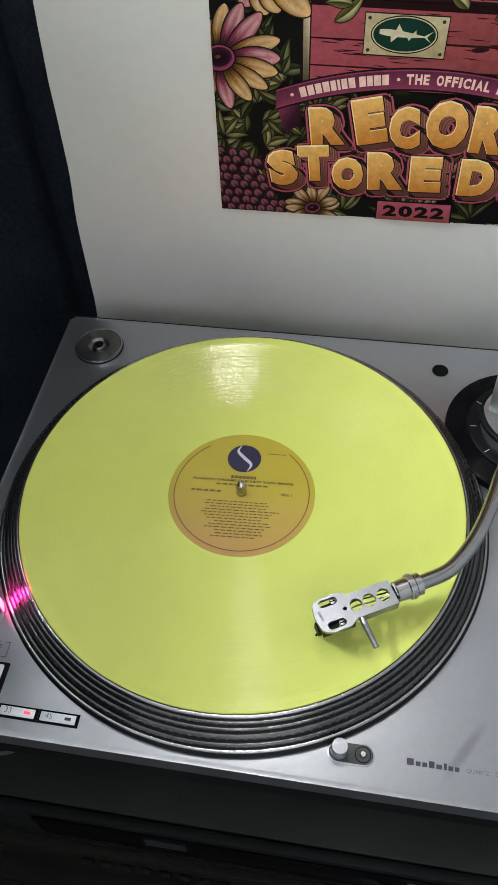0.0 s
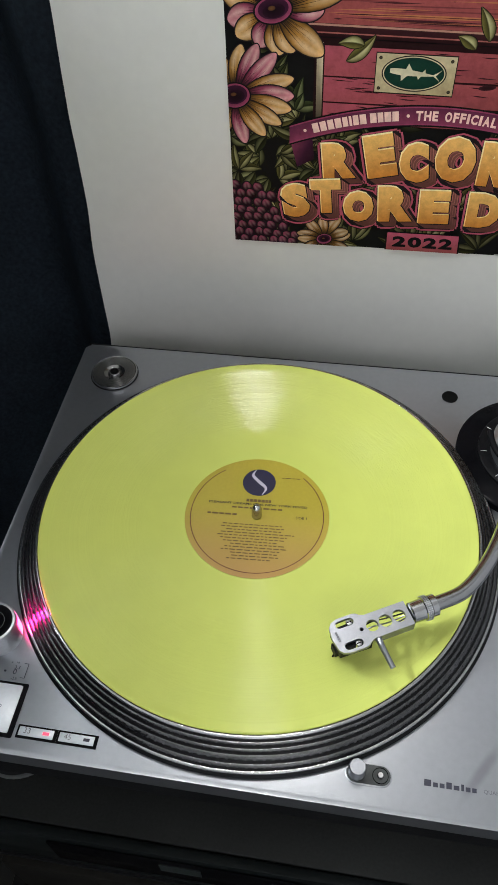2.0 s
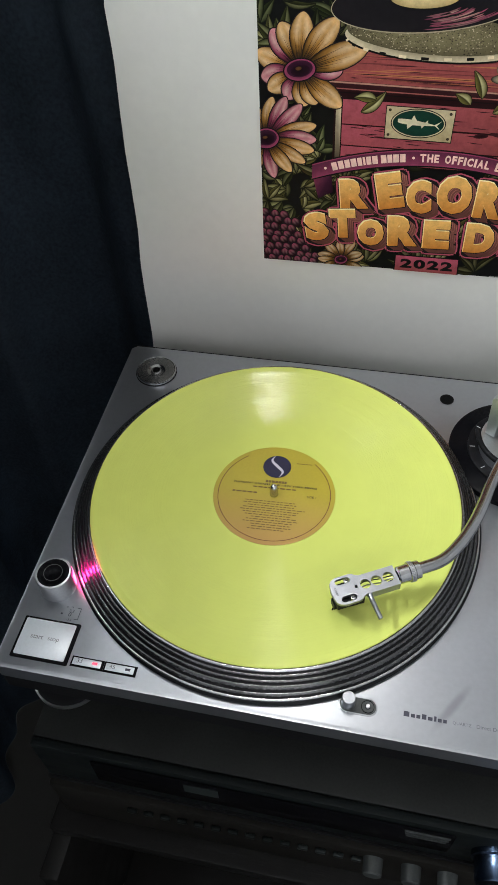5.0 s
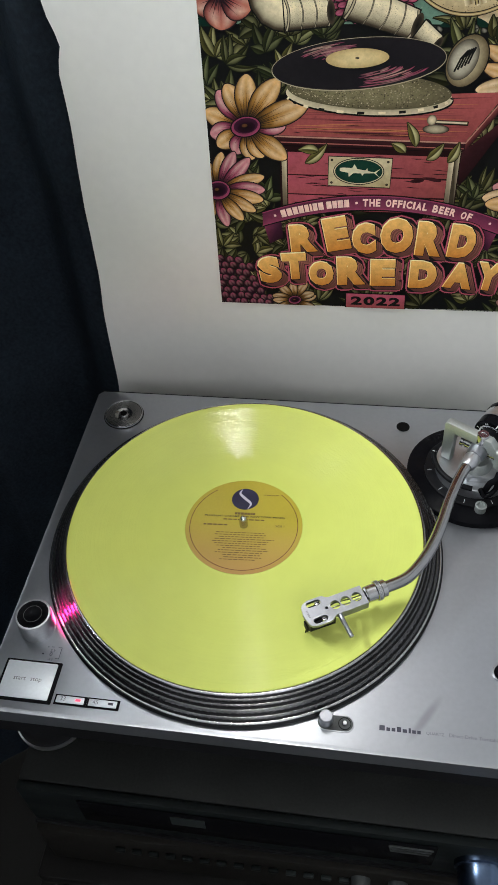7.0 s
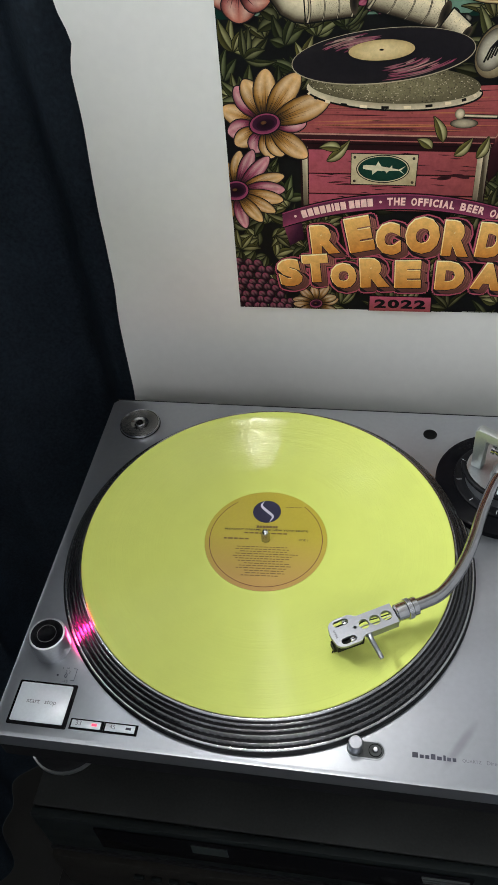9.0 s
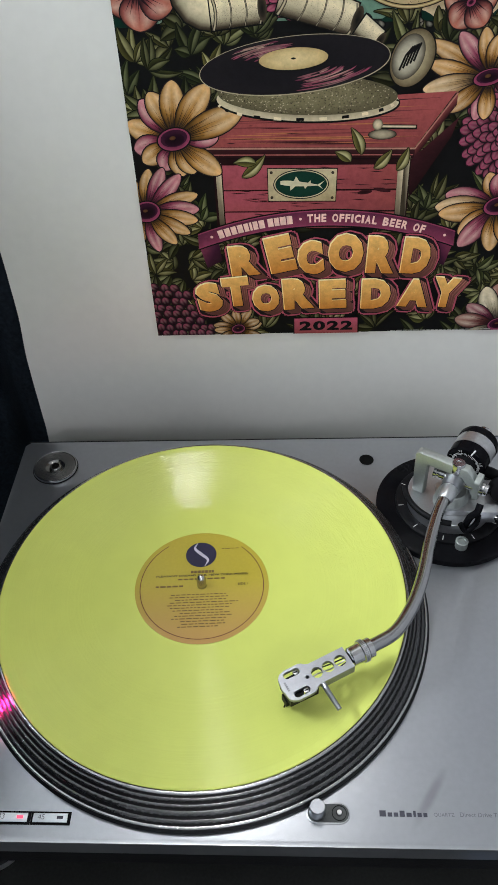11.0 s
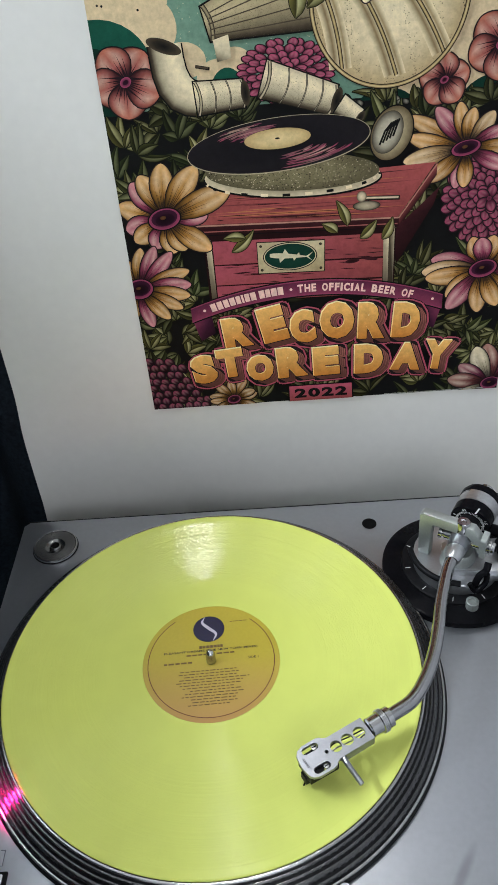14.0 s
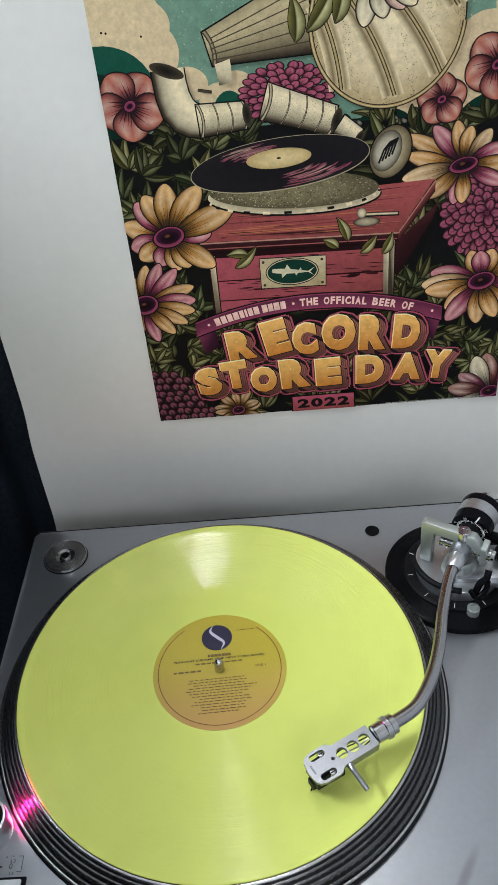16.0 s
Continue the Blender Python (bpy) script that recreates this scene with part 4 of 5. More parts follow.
    lettering("SIDE 1", 0.0270, -0.0010, z, 0.0075, m, bm=tx)
    part("title_lettering", tx, LABEL_TITLE, lab)
    tx = bmesh.new()
    x = -0.0085
    for w in (0.0020, 0.0022, 0.0026, 0.0022, 0.0024, 0.0018, 0.0018):
        bars([(x, x + w, 0.0112, 0.0135)], z, m, tx, 0.0001)
        x += w + 0.0004
    rnd = random.Random(4)
    rows = [(-0.018, 0.018, 0.0052, 0.0064), (-0.0345, -0.014, -0.0010, 0.0004)]
    for i in range(13):
        y = -0.0085 - i * 0.0023
        half = 0.026 * math.sqrt(max(0.05, 1 - ((i - 1) / 13.5) ** 2)) * rnd.uniform(0.72, 1.0)
        off = rnd.uniform(-0.003, 0.003)
        rows.append((-half + off, half + off, y, y + 0.0007))
    rows.append((0.0150, 0.0280, 0.0335, 0.0341))
    for x0, x1, y0, y1 in rows:
        x = x0
        while x < x1:
            w = rnd.uniform(0.0016, 0.0044)
            bars([(x, min(x + w, x1), y0, y1)], z, m, tx, 0.0001)
            x += w + 0.0009
    tagged(part("label_print", tx, LABEL_INK, lab), kind="stuff")


LABEL_TURN = 3.0
LABEL_RED = material("dark_red_label_line", srgb(98, 52, 20), 0.5)
LABEL_NAVY = material("navy_label_emblem", srgb(14, 10, 52), 0.5)
LABEL_PALE = material("pale_emblem_line", srgb(190, 185, 200), 0.5)
LABEL_TITLE = material("dark_label_title", srgb(42, 30, 12), 0.5)
LABEL_INK = material("brown_label_print", srgb(104, 80, 32), 0.5)
record()


def adaptor():
    m = at(-0.1447, 0.1437, 0)
    ob = thing("record_adaptor", (-0.1447, 0.1437, 0), "round aluminium large-hole record adaptor in its well", "adaptor")
    part("adaptor_body", lathe([(0.0036, 0.0004), (0.0060, 0.0005), (0.0078, 0.0012), (0.0088, 0.0021), (0.0180, 0.0024), (0.0184, 0.0018), (0.0184, 0.0), (0.0036, 0.0)], 64, m, closed=True), ALU_DARK, ob)
    part("adaptor_rim", lathe([(0.0182, 0.0022), (0.0186, 0.0028), (0.0192, 0.0028), (0.0196, 0.0022), (0.0196, 0.0), (0.0182, 0.0)], 64, m, closed=True), CHROME, ob, "bright turned rim")
    part("adaptor_hub", lathe([(0.0036, 0.0005), (0.0036, 0.0030), (0.0044, 0.0030), (0.0050, 0.0024), (0.0056, 0.0005)], 40, m, closed=True), ALU_DARK, ob, "raised turned hub")
    part("hub_bore", lathe([(0, 0.0012), (0.0035, 0.0012), (0.0035, 0.0006), (0, 0.0006)], 24, m), HOLE, ob)


ALU_DARK = radial_material("dark_turned_aluminium", (0.20, 0.20, 0.20), 0.22, 0.9, 1500, 0.12, 0.1, metal=0.95)
adaptor()

# ---- poster behind the turntable ----
PW, PH = 316.0, 420.0   # the printed field, in millimetres
LAYER = [0]


def tone(r, g, b):
    return tuple(min(0.95, 1.12 * c) for c in srgb(r, g, b))


def lerp(a, b, t):
    return tuple(x + (y - x) * t for x, y in zip(a, b))


def dim(c, k):
    return tuple(x * k for x in c)


def on_poster(u, v, w=0.0):
    """Millimetres on the print to deck coordinates; w stands off the paper in metres."""
    x = -0.0528 + 0.001 * (u - 0.013 * v)
    z = 0.0781 + 0.001 * (v - 0.011 * u)
    return Vector((x, 0.2359 + 0.0294 * x + 0.0477 * z - w, z))


class Ink:
    """Coloured flat shapes of one motif, cut off at the edge of the print."""

    def __init__(self):
        self.tris = []

    def tri(self, pts, cols):
        poly = list(zip(pts, cols))
        for axis, lim, sign in ((0, 0.0, 1), (0, PW, -1), (1, 0.0, 1), (1, PH, -1)):
            if all(sign * (p[axis] - lim) >= 0 for p, _ in poly):
                continue
            out = []
            for (p, c), (q, d) in zip(poly, poly[1:] + poly[:1]):
                a, b = sign * (p[axis] - lim), sign * (q[axis] - lim)
                if a >= 0:
                    out.append((p, c))
                if (a >= 0) != (b >= 0):
                    t = a / (a - b)
                    out.append(((p[0] + (q[0] - p[0]) * t, p[1] + (q[1] - p[1]) * t), lerp(c, d, t)))
            poly = out
            if len(poly) < 3:
                return
        for i in range(1, len(poly) - 1):
            self.tris.append((LAYER[0], [poly[k][0] for k in (0, i, i + 1)], [poly[k][1] for k in (0, i, i + 1)]))

    def layer(self):
        LAYER[0] += 1

    def grid(self, rows, cols):
        """Rows of points with their colours, joined into a sheet."""
        self.layer()
        for a, b, ca, cb in zip(rows, rows[1:], cols, cols[1:]):
            for i in range(len(a) - 1):
                self.tri((a[i], a[i + 1], b[i + 1]), (ca[i], ca[i + 1], cb[i + 1]))
                self.tri((a[i], b[i + 1], b[i]), (ca[i], cb[i + 1], cb[i]))

    def quad(self, a, b, c, d, ca, cb=None, cc=None, cd=None):
        self.grid([[a, b], [d, c]], [[ca, cb or ca], [cd or ca, cc or ca]])

    def ellipse(self, cx, cy, a, b, rot, mid, rim, n=40, k=0.0):
        self.layer()
        c, s = math.cos(radians(rot)), math.sin(radians(rot))
        ring = lambda f: [(cx + f * (a * math.cos(t) * c - b * math.sin(t) * s), cy + f * (a * math.cos(t) * s + b * math.sin(t) * c)) for t in (2 * math.pi * i / n for i in range(n + 1))]
        r1, r2 = ring(0.6), ring(1.0)
        m2 = lerp(mid, rim, 0.35)
        for i in range(n):
            self.tri(((cx, cy), r1[i], r1[i + 1]), (mid, m2, m2))
            self.tri((r1[i], r2[i], r2[i + 1]), (m2, rim, rim))
            self.tri((r1[i], r2[i + 1], r1[i + 1]), (m2, rim, m2))

    def band(self, path, width, colour, edge=None):
        """A line of some width along a path; width may be a function of the way along."""
        n = len(path)
        rows, cols = [], []
        for i, p in enumerate(path):
            q, r = path[max(i - 1, 0)], path[min(i + 1, n - 1)]
            dx, dy = r[0] - q[0], r[1] - q[1]
            l = math.hypot(dx, dy) or 1
            w = (width(i / (n - 1)) if callable(width) else width) / 2
            rows.append([(p[0] - dy / l * w * k, p[1] + dx / l * w * k) for k in (-1, 0, 1)])
            cols.append([edge or colour, colour, edge or colour])
        self.grid(rows, cols)

    def petal(self, cx, cy, ang, r0, length, width, base, mid, tip, outline=0.9, bend=0.0, squash=1.0, blunt=0.62, dark=(0.012, 0.008, 0.010), stripe=0.30, hatch=0, gloss=0.30):
        def place(s, a, grow):
            l = r0 + (length + 2 * grow) * s - grow
            w = (width + 2 * grow) / 2 * max(0.0, math.sin(math.pi * min(1, 0.06 + 0.94 * s) ** (1 / blunt * 0.62 + 0.35))) ** 0.55
            t = radians(ang + bend * s)
            x, y = l * math.cos(t) - a * w * math.sin(t), l * math.sin(t) + a * w * math.cos(t)
            return (cx + x, cy + y * squash)
        n, across = 10, (-1, -0.82, -0.45, 0, 0.45, 0.82, 1)
        ss = [math.sin(math.pi / 2 * i / n) for i in range(n + 1)]
        if outline:
            self.grid([[place(s, a, outline) for a in (-1, 0, 1)] for s in ss], [[dark] * 3 for s in ss])
        rows = [[place(s, a, 0) for a in across] for s in ss]
        cols = []
        for s in ss:
            c = lerp(base, mid, max(0.0, s - 0.12) / 0.33) if s < 0.45 else lerp(mid, tip, (s - 0.45) / 0.55)
            g = max(0.0, math.sin(math.pi * min(1, max(0, (s - 0.35) / 0.6))))
            hi = lerp(c, (0.95, 0.86, 0.66), gloss * g)
            cols.append([dim(c, 0.28), dim(c, 0.85), hi, dim(c, 1 - stripe * (1 - s)), dim(hi, 0.95), dim(c, 0.72), dim(c, 0.22)])
        self.grid(rows, cols)
        if hatch:
            self.layer()
            for i in range(hatch):
                a = -0.8 + 1.6 * (i + 0.5) / hatch
                end = 0.42 + 0.30 * ((i * 7 + int(ang)) % 5) / 4
                p0, p1, p2 = place(0.03, a - 0.10, 0), place(0.03, a + 0.10, 0), place(end, a, 0)
                self.tri((p0, p1, p2), (dark, dark, dim(base, 0.9)))

    def speck(self, x, y, r, c):
        self.tri(((x - r, y - r * 0.5), (x + r, y - r * 0.6), (x + 0.1 * r, y + r)), (c, c, c))

    def leaf(self, x, y, ang, length, width, c, bend=18):
        t0 = radians(ang)
        rows, cols, orow, ocol = [], [], [], []
        n = 8
        for i in range(n + 1):
            s = i / n
            t = t0 + radians(bend) * s
            px, py = x + length * s * math.cos(t), y + length * s * math.sin(t)
            w = width / 2 * math.sin(math.pi * s ** 0.8) + 0.05
            nx, ny = -math.sin(t), math.cos(t)
            rows.append([(px + nx * w * k, py + ny * w * k) for k in (-1, -0.12, 0.12, 1)])
            f = 0.55 + 0.75 * math.sin(math.pi * s)
            tan = lerp(c, (0.42, 0.40, 0.22), 0.22 * (c[0] + c[1]) / 0.18 * f)
            cols.append([dim(c, 0.30 * f), dim(tan, 1.2 * f), dim(c, 0.16), dim(c, 0.62 * f)])
            w += 0.6
            orow.append([(px + nx * w * k, py + ny * w * k) for k in (-1, 1)])
            ocol.append([(0.006, 0.007, 0.005)] * 2)
        self.grid(orow, ocol)
        self.grid(rows, cols)

    def glyph(self, ch, x0, x1, y0, y1, colour_lo, colour_hi, rot=0.0, dx=0.0, dy=0.0, bold=0.055):
        v, faces, w, h = glyphs(ch, bold)
        self.layer()
        cx, cy = (x0 + x1) / 2, (y0 + y1) / 2
        c, s = math.cos(radians(rot)), math.sin(radians(rot))
        pts = []
        for px, py in v:
            x, y = (px / w - 0.5) * (x1 - x0), (py / h - 0.5) * (y1 - y0)
            pts.append((cx + x * c - y * s + dx, cy + x * s + y * c + dy, py / h))
        for f in faces:
            for i in range(1, len(f) - 1):
                q = [pts[f[k]] for k in (0, i, i + 1)]
                self.tri([(p[0], p[1]) for p in q], [lerp(colour_lo, colour_hi, p[2]) for p in q])

    def out(self, name, parent, label="", kind=""):
        bm = bmesh.new()
        lay = bm.loops.layers.float_color.new("ink")
        for k, pts, cols in self.tris:
            w = 0.0003 + k * 0.0000004
            vs = [bm.verts.new(on_poster(p[0], p[1], w)) for p in pts]
            f = bm.faces.new(vs)
            for lp, c in zip(f.loops, cols):
                lp[lay] = (*c, 1)
        ob = part(name, bm, INK, parent, label, smooth=0)
        return tagged(ob, kind=kind)


BLACKISH = (0.005, 0.005, 0.005)
CREAM, CREAM_D = tone(222, 206, 170), tone(70, 60, 46)
GOLD, GOLD_D, PINK, PLUM = tone(206, 148, 70), tone(92, 60, 34), tone(180, 80, 110), tone(64, 26, 50)
CORAL, CORAL_D = tone(166, 92, 84), tone(64, 26, 38)
WOOD, WOOD_D = tone(142, 70, 68), tone(56, 24, 28)
LEAF, LEAF_Y = tone(66, 76, 40), tone(118, 112, 56)
TEAL, GREEN = tone(112, 150, 128), tone(22, 74, 58)


def petals_out(core, petals, name, parent, label):
    """The flower's centre as a part of the print, with each petal under it."""
    ob = core.out(name, parent, label)
    for k in petals:
        if k.tris:
            k.out("petal", ob)
    return ob


def daisy(parent, cx, cy, r, n, squash, start, colours, core=0.25, wide=0.34):
    rnd = random.Random(int(cx * 7 + cy))
    petals = []
    for i in range(n):
        k = Ink()
        a = start + 360 * i / n + rnd.uniform(-6, 6)
        c = dim(colours[i % len(colours)], rnd.uniform(0.82, 1.08))
        l = r * rnd.uniform(0.84, 1.08) * (1 - core * 0.6)
        k.petal(cx, cy, a, r * core * 0.6, l, r * wide * rnd.uniform(0.9, 1.2), dim(c, 0.10), dim(c, 0.66), lerp(c, (0.95, 0.85, 0.6), 0.18), bend=rnd.uniform(-12, 12), squash=squash, hatch=7, gloss=0.38)
        petals.append(k)
    k = Ink()
    k.ellipse(cx, cy, r * core * 1.10, r * core * 0.88 * squash, 12, BLACKISH, BLACKISH)
    k.ellipse(cx, cy, r * core, r * core * 0.78 * squash, 12, dim(PLUM, 0.8), dim(lerp(PLUM, PINK, 0.4), 1.2))
    k.ellipse(cx, cy + r * 0.015, r * core * 0.84, r * core * 0.60 * squash, 12, dim(PLUM, 0.3), dim(PLUM, 0.75))
    k.ellipse(cx + r * 0.01, cy - r * 0.01, r * core * 0.62, r * core * 0.42 * squash, 12, dim(PLUM, 0.12), dim(PLUM, 0.35))
    k.ellipse(cx - r * 0.02, cy + r * 0.02, r * core * 0.2, r * core * 0.12, 12, GOLD_D, dim(GOLD_D, 0.5))
    return petals_out(k, petals, "printed_daisy", parent, "printed daisy in gold and pink")


def drawn_daisy(parent, cx, cy, core, wide, petals, tilt=0.8):
    """A daisy whose petals are given as (angle, reach in millimetres, g gold, p pink or c cream)."""
    rnd = random.Random(int(cx * 3 + cy))
    tints = {"g": GOLD, "p": PINK, "c": lerp(GOLD, CREAM, 0.35)}
    drawn = []
    for a, reach, tint in petals:
        k = Ink()
        c = dim(tints[tint], rnd.uniform(0.9, 1.1))
        w = wide * (0.72 + 0.28 * reach / 45) * rnd.uniform(0.92, 1.1)
        k.petal(cx, cy, a, core * 0.55, reach - core * 0.55, w, dim(c, 0.08), dim(c, 0.68), lerp(c, (0.95, 0.85, 0.6), 0.22), bend=rnd.uniform(-7, 7), hatch=8, gloss=0.30, blunt=0.7)
        drawn.append(k)
    k = Ink()
    k.ellipse(cx, cy, core * 1.10, core * 0.92 * tilt, 12, BLACKISH, BLACKISH)
    k.ellipse(cx, cy, core, core * 0.82 * tilt, 12, dim(PLUM, 0.8), dim(lerp(PLUM, PINK, 0.4), 1.2))
    k.ellipse(cx, cy + core * 0.06, core * 0.84, core * 0.64 * tilt, 12, dim(PLUM, 0.3), dim(PLUM, 0.75))
    k.ellipse(cx + core * 0.04, cy - core * 0.04, core * 0.62, core * 0.44 * tilt, 12, dim(PLUM, 0.12), dim(PLUM, 0.35))
    k.ellipse(cx - core * 0.08, cy + core * 0.08, core * 0.2, core * 0.12, 12, GOLD_D, dim(GOLD_D, 0.5))
    return petals_out(k, drawn, "printed_daisy", parent, "printed daisy in gold and pink")


def coral_flower(parent, cx, cy, r, start):
    petals = []
    for i in range(5):
        k = Ink()
        k.petal(cx, cy, start + 72 * i, r * 0.06, r * 0.94, r * 1.06, dim(CORAL_D, 0.5), dim(CORAL, 0.85), lerp(CORAL, GOLD, 0.15), outline=0.9, blunt=0.8, stripe=0.12, hatch=9)
        petals.append(k)
    k = Ink()
    k.ellipse(cx, cy, r * 0.17, r * 0.13, 30, dim(PLUM, 0.8), lerp(PINK, PLUM, 0.4))
    k.ellipse(cx, cy, r * 0.09, r * 0.06, 30, dim(PLUM, 0.2), dim(PLUM, 0.5))
    return petals_out(k, petals, "printed_flower", parent, "printed five-petalled coral flower")


def mum(parent, cx, cy, r, squash, colour, rings=6, length=0.24):
    rnd = random.Random(int(cx))
    petals = []
    for j in range(rings):
        f = 1 - j / rings
        n = max(5, int(26 * f))
        for i in range(n):
            k = Ink()
            a = 360 * (i + 0.5 * (j % 2)) / n + rnd.uniform(-4, 4)
            rr = r * (f - length)
            k.petal(cx, cy, a, max(0, rr), r * length * 1.25, r * 0.21, dim(colour, 0.12), dim(colour, 0.66), lerp(colour, PINK, 0.35), outline=0.9, squash=squash, gloss=0.08)
            petals.append(k)
    k = Ink()
    k.ellipse(cx, cy, r * 0.05, r * 0.05 * squash, 0, dim(colour, 0.3), dim(colour, 0.6))
    return petals_out(k, petals, "printed_mum", parent, "printed many-petalled purple flower")


def cylinder(k, x0, y0, x1, y1, r0, r1, light=CREAM, dark=CREAM_D, rings=()):
    dx, dy = x1 - x0, y1 - y0
    l = math.hypot(dx, dy)
    nx, ny = -dy / l, dx / l
    for grow, plain in ((1.0, True), (0.0, False)):
        rows, cols = [], []
        for i in range(7):
            s = i / 6
            r = r0 + (r1 - r0) * s + grow
            sx, sy = x0 + dx * s + (dx / l) * grow * (2 * s - 1), y0 + dy * s + (dy / l) * grow * (2 * s - 1)
            rows.append([(sx + nx * r * a, sy + ny * r * a) for a in (1, 0.7, 0.35, -0.1, -0.55, -0.85, -1)])
            cols.append([BLACKISH] * 7 if plain else [dim(light, 0.7), light, dim(light, 1.05), dim(light, 0.8), dim(light, 0.45), dark, dim(dark, 0.25)])
        k.grid(rows, cols)
    k.layer()
    rnd = random.Random(int(x0 * 3 + y0))
    for i in range(int(5 * l * r0 / 3)):
        q, a = rnd.random(), 1 - 2 * math.sqrt(rnd.random())
        r = r0 + (r1 - r0) * q
        k.speck(x0 + dx * q + nx * r * a, y0 + dy * q + ny * r * a, rnd.uniform(0.12, 0.24), dim(CREAM_D, 1.3))
    for s, w in rings:
        r = r0 + (r1 - r0) * s
        px, py = x0 + dx * s, y0 + dy * s
        arc = [(px + nx * r * a + dx / l * r * 0.22 * (1 - a * a), py + ny * r * a + dy / l * r * 0.22 * (1 - a * a)) for a in (1, 0.7, 0.35, 0, -0.35, -0.7, -1)]
        k.band(arc, w + 0.8, BLACKISH)
        k.band(arc, w, dim(light, 0.75), dim(dark, 0.6))


def poster():
    ob = thing("poster", (0.10, 0.2312, -0.1075), "white poster with a colourful printed music picture standing behind the turntable", "poster")
    # paper, with a slightly ragged left edge
    bm = bmesh.new()
    n = 60
    edge = []
    for i in range(n + 1):
        v = -186 + (470 + 186) * i / n
        kink = 7.0 * math.exp(-((v - 238) / 9) ** 2) if v < 238 else 7.0 * math.exp(-((v - 238) / 26) ** 2) - 5.5 * min(1, max(0, (v - 245) / 22))
        left = -124.5 + 0.013 * v - 2.2 * max(0, (90 - v) / 276) * 1.4 + kink * 0.8 + 0.9 * math.sin(v * 0.045) + 0.5 * noise.noise((v * 0.03, 0, 0))
        edge.append((left, v))
    edge += [(440, 470), (440, -186)]
    front = [bm.verts.new(on_poster(u, v)) for u, v in edge]
    back = [bm.verts.new(on_poster(u, v, -0.0008)) for u, v in edge]
    bm.faces.new(front)
    bm.faces.new(back[::-1])
    for i in range(len(edge)):
        j = (i + 1) % len(edge)
        bm.faces.new((front[i], front[j], back[j], back[i]))
    part("paper", bm, PAPER, ob, "white paper with a worn edge", smooth=0)
    rnd = random.Random(11)
    # ground of the picture: dark garden below, sky and clouds above
    g = Ink()
    g.grid([[(u, v) for u in (0, 80, 160, 240, PW)] for v in (0, 120, 240, 262)], [[BLACKISH] * 5] * 4)
    sky = lambda u, v: lerp(dim(TEAL, 0.72), tone(116, 144, 124), 0.5 + 0.5 * noise.noise((u * 0.02, v * 0.02, 1)))
    g.grid([[(u * PW / 16, v) for u in range(17)] for v in (258, 290, 330, 375, PH)], [[sky(u * PW / 16, v) for u in range(17)] for v in (258, 290, 330, 375, PH)])
    g.layer()
    for i in range(2600):
        c = rnd.choice((dim(TEAL, 0.7), dim(TEAL, 0.85), lerp(TEAL, CREAM, 0.4)))
        g.speck(rnd.uniform(0, PW), rnd.uniform(258, 350), rnd.uniform(0.3, 0.7), c)
    cloud = tone(206, 184, 146)
    for cx, cy, a, b in ((12, 338, 38, 20), (40, 312, 20, 20), (30, 330, 26, 18), (62, 290, 16, 12), (86, 276, 16, 14), (98, 288, 12, 9), (280, 300, 26, 24), (262, 276, 26, 20), (232, 262, 22, 14), (306, 330, 24, 30), (150, 372, 40, 14)):
        g.ellipse(cx, cy, a, b, 0, cloud, dim(cloud, 0.96), 30)
    for cx, cy, a, b, c in ((4, 288, 36, 31, GREEN), (-6, 276, 30, 26, dim(GREEN, 0.3)), (92, 262, 14, 22, GREEN), (206, 250, 22, 14, dim(GREEN, 0.3)), (250, 252, 20, 10, GREEN), (300, 250, 40, 22, dim(GREEN, 0.4))):
        g.ellipse(cx, cy, a, b, 0, c, c, 30)
    g.quad((0, 228), (PW, 228), (PW, 256), (0, 256), BLACKISH)
    for i in range(26):
        u = rnd.uniform(170, 312)
        g.petal(u, 250, 90, 0, rnd.uniform(6, 16), rnd.uniform(6, 12), BLACKISH, BLACKISH, BLACKISH, outline=0)
    for u, v in ((8, 327), (11, 326.5), (35, 323)):
        g.ellipse(u, v, 0.8, 0.8, 0, BLACKISH, BLACKISH, 10)
    g.out("printed_ground", ob, "printed dark garden ground under a teal sky")
    # foliage
    f = Ink()
    for i in range(170):
        u, v = rnd.uniform(-8, PW + 8), rnd.uniform(-8, 262)
        if 74 < u < 200 and 122 < v < 236:
            continue
        c = dim(lerp(LEAF, LEAF_Y, rnd.random() ** 1.5), rnd.uniform(0.15, 1.15))
        a = rnd.uniform(40, 140)
        for q in (-62, -30, 28, 58, 0):
            f.leaf(u, v, a + q + rnd.uniform(-9, 9), rnd.uniform(12, 28), rnd.uniform(5.0, 9.0), dim(c, rnd.uniform(0.6, 1.15)), rnd.uniform(-24, 24))
    for i in range(44):
        u, v = (rnd.uniform(0, 66), rnd.uniform(52, 104)) if i % 2 else (rnd.uniform(232, 312), rnd.uniform(30, 96))
        c = dim(lerp(LEAF, LEAF_Y, rnd.random()), rnd.uniform(0.3, 0.9))
        a = rnd.uniform(0, 360)
        for q in (-40, 0, 40):
            f.leaf(u, v, a + q + rnd.uniform(-9, 9), rnd.uniform(12, 24), rnd.uniform(5.0, 8.0), dim(c, rnd.uniform(0.6, 1.15)), rnd.uniform(-24, 24))
    f.out("printed_leaves", ob, "printed dark green leaves", "stuff")
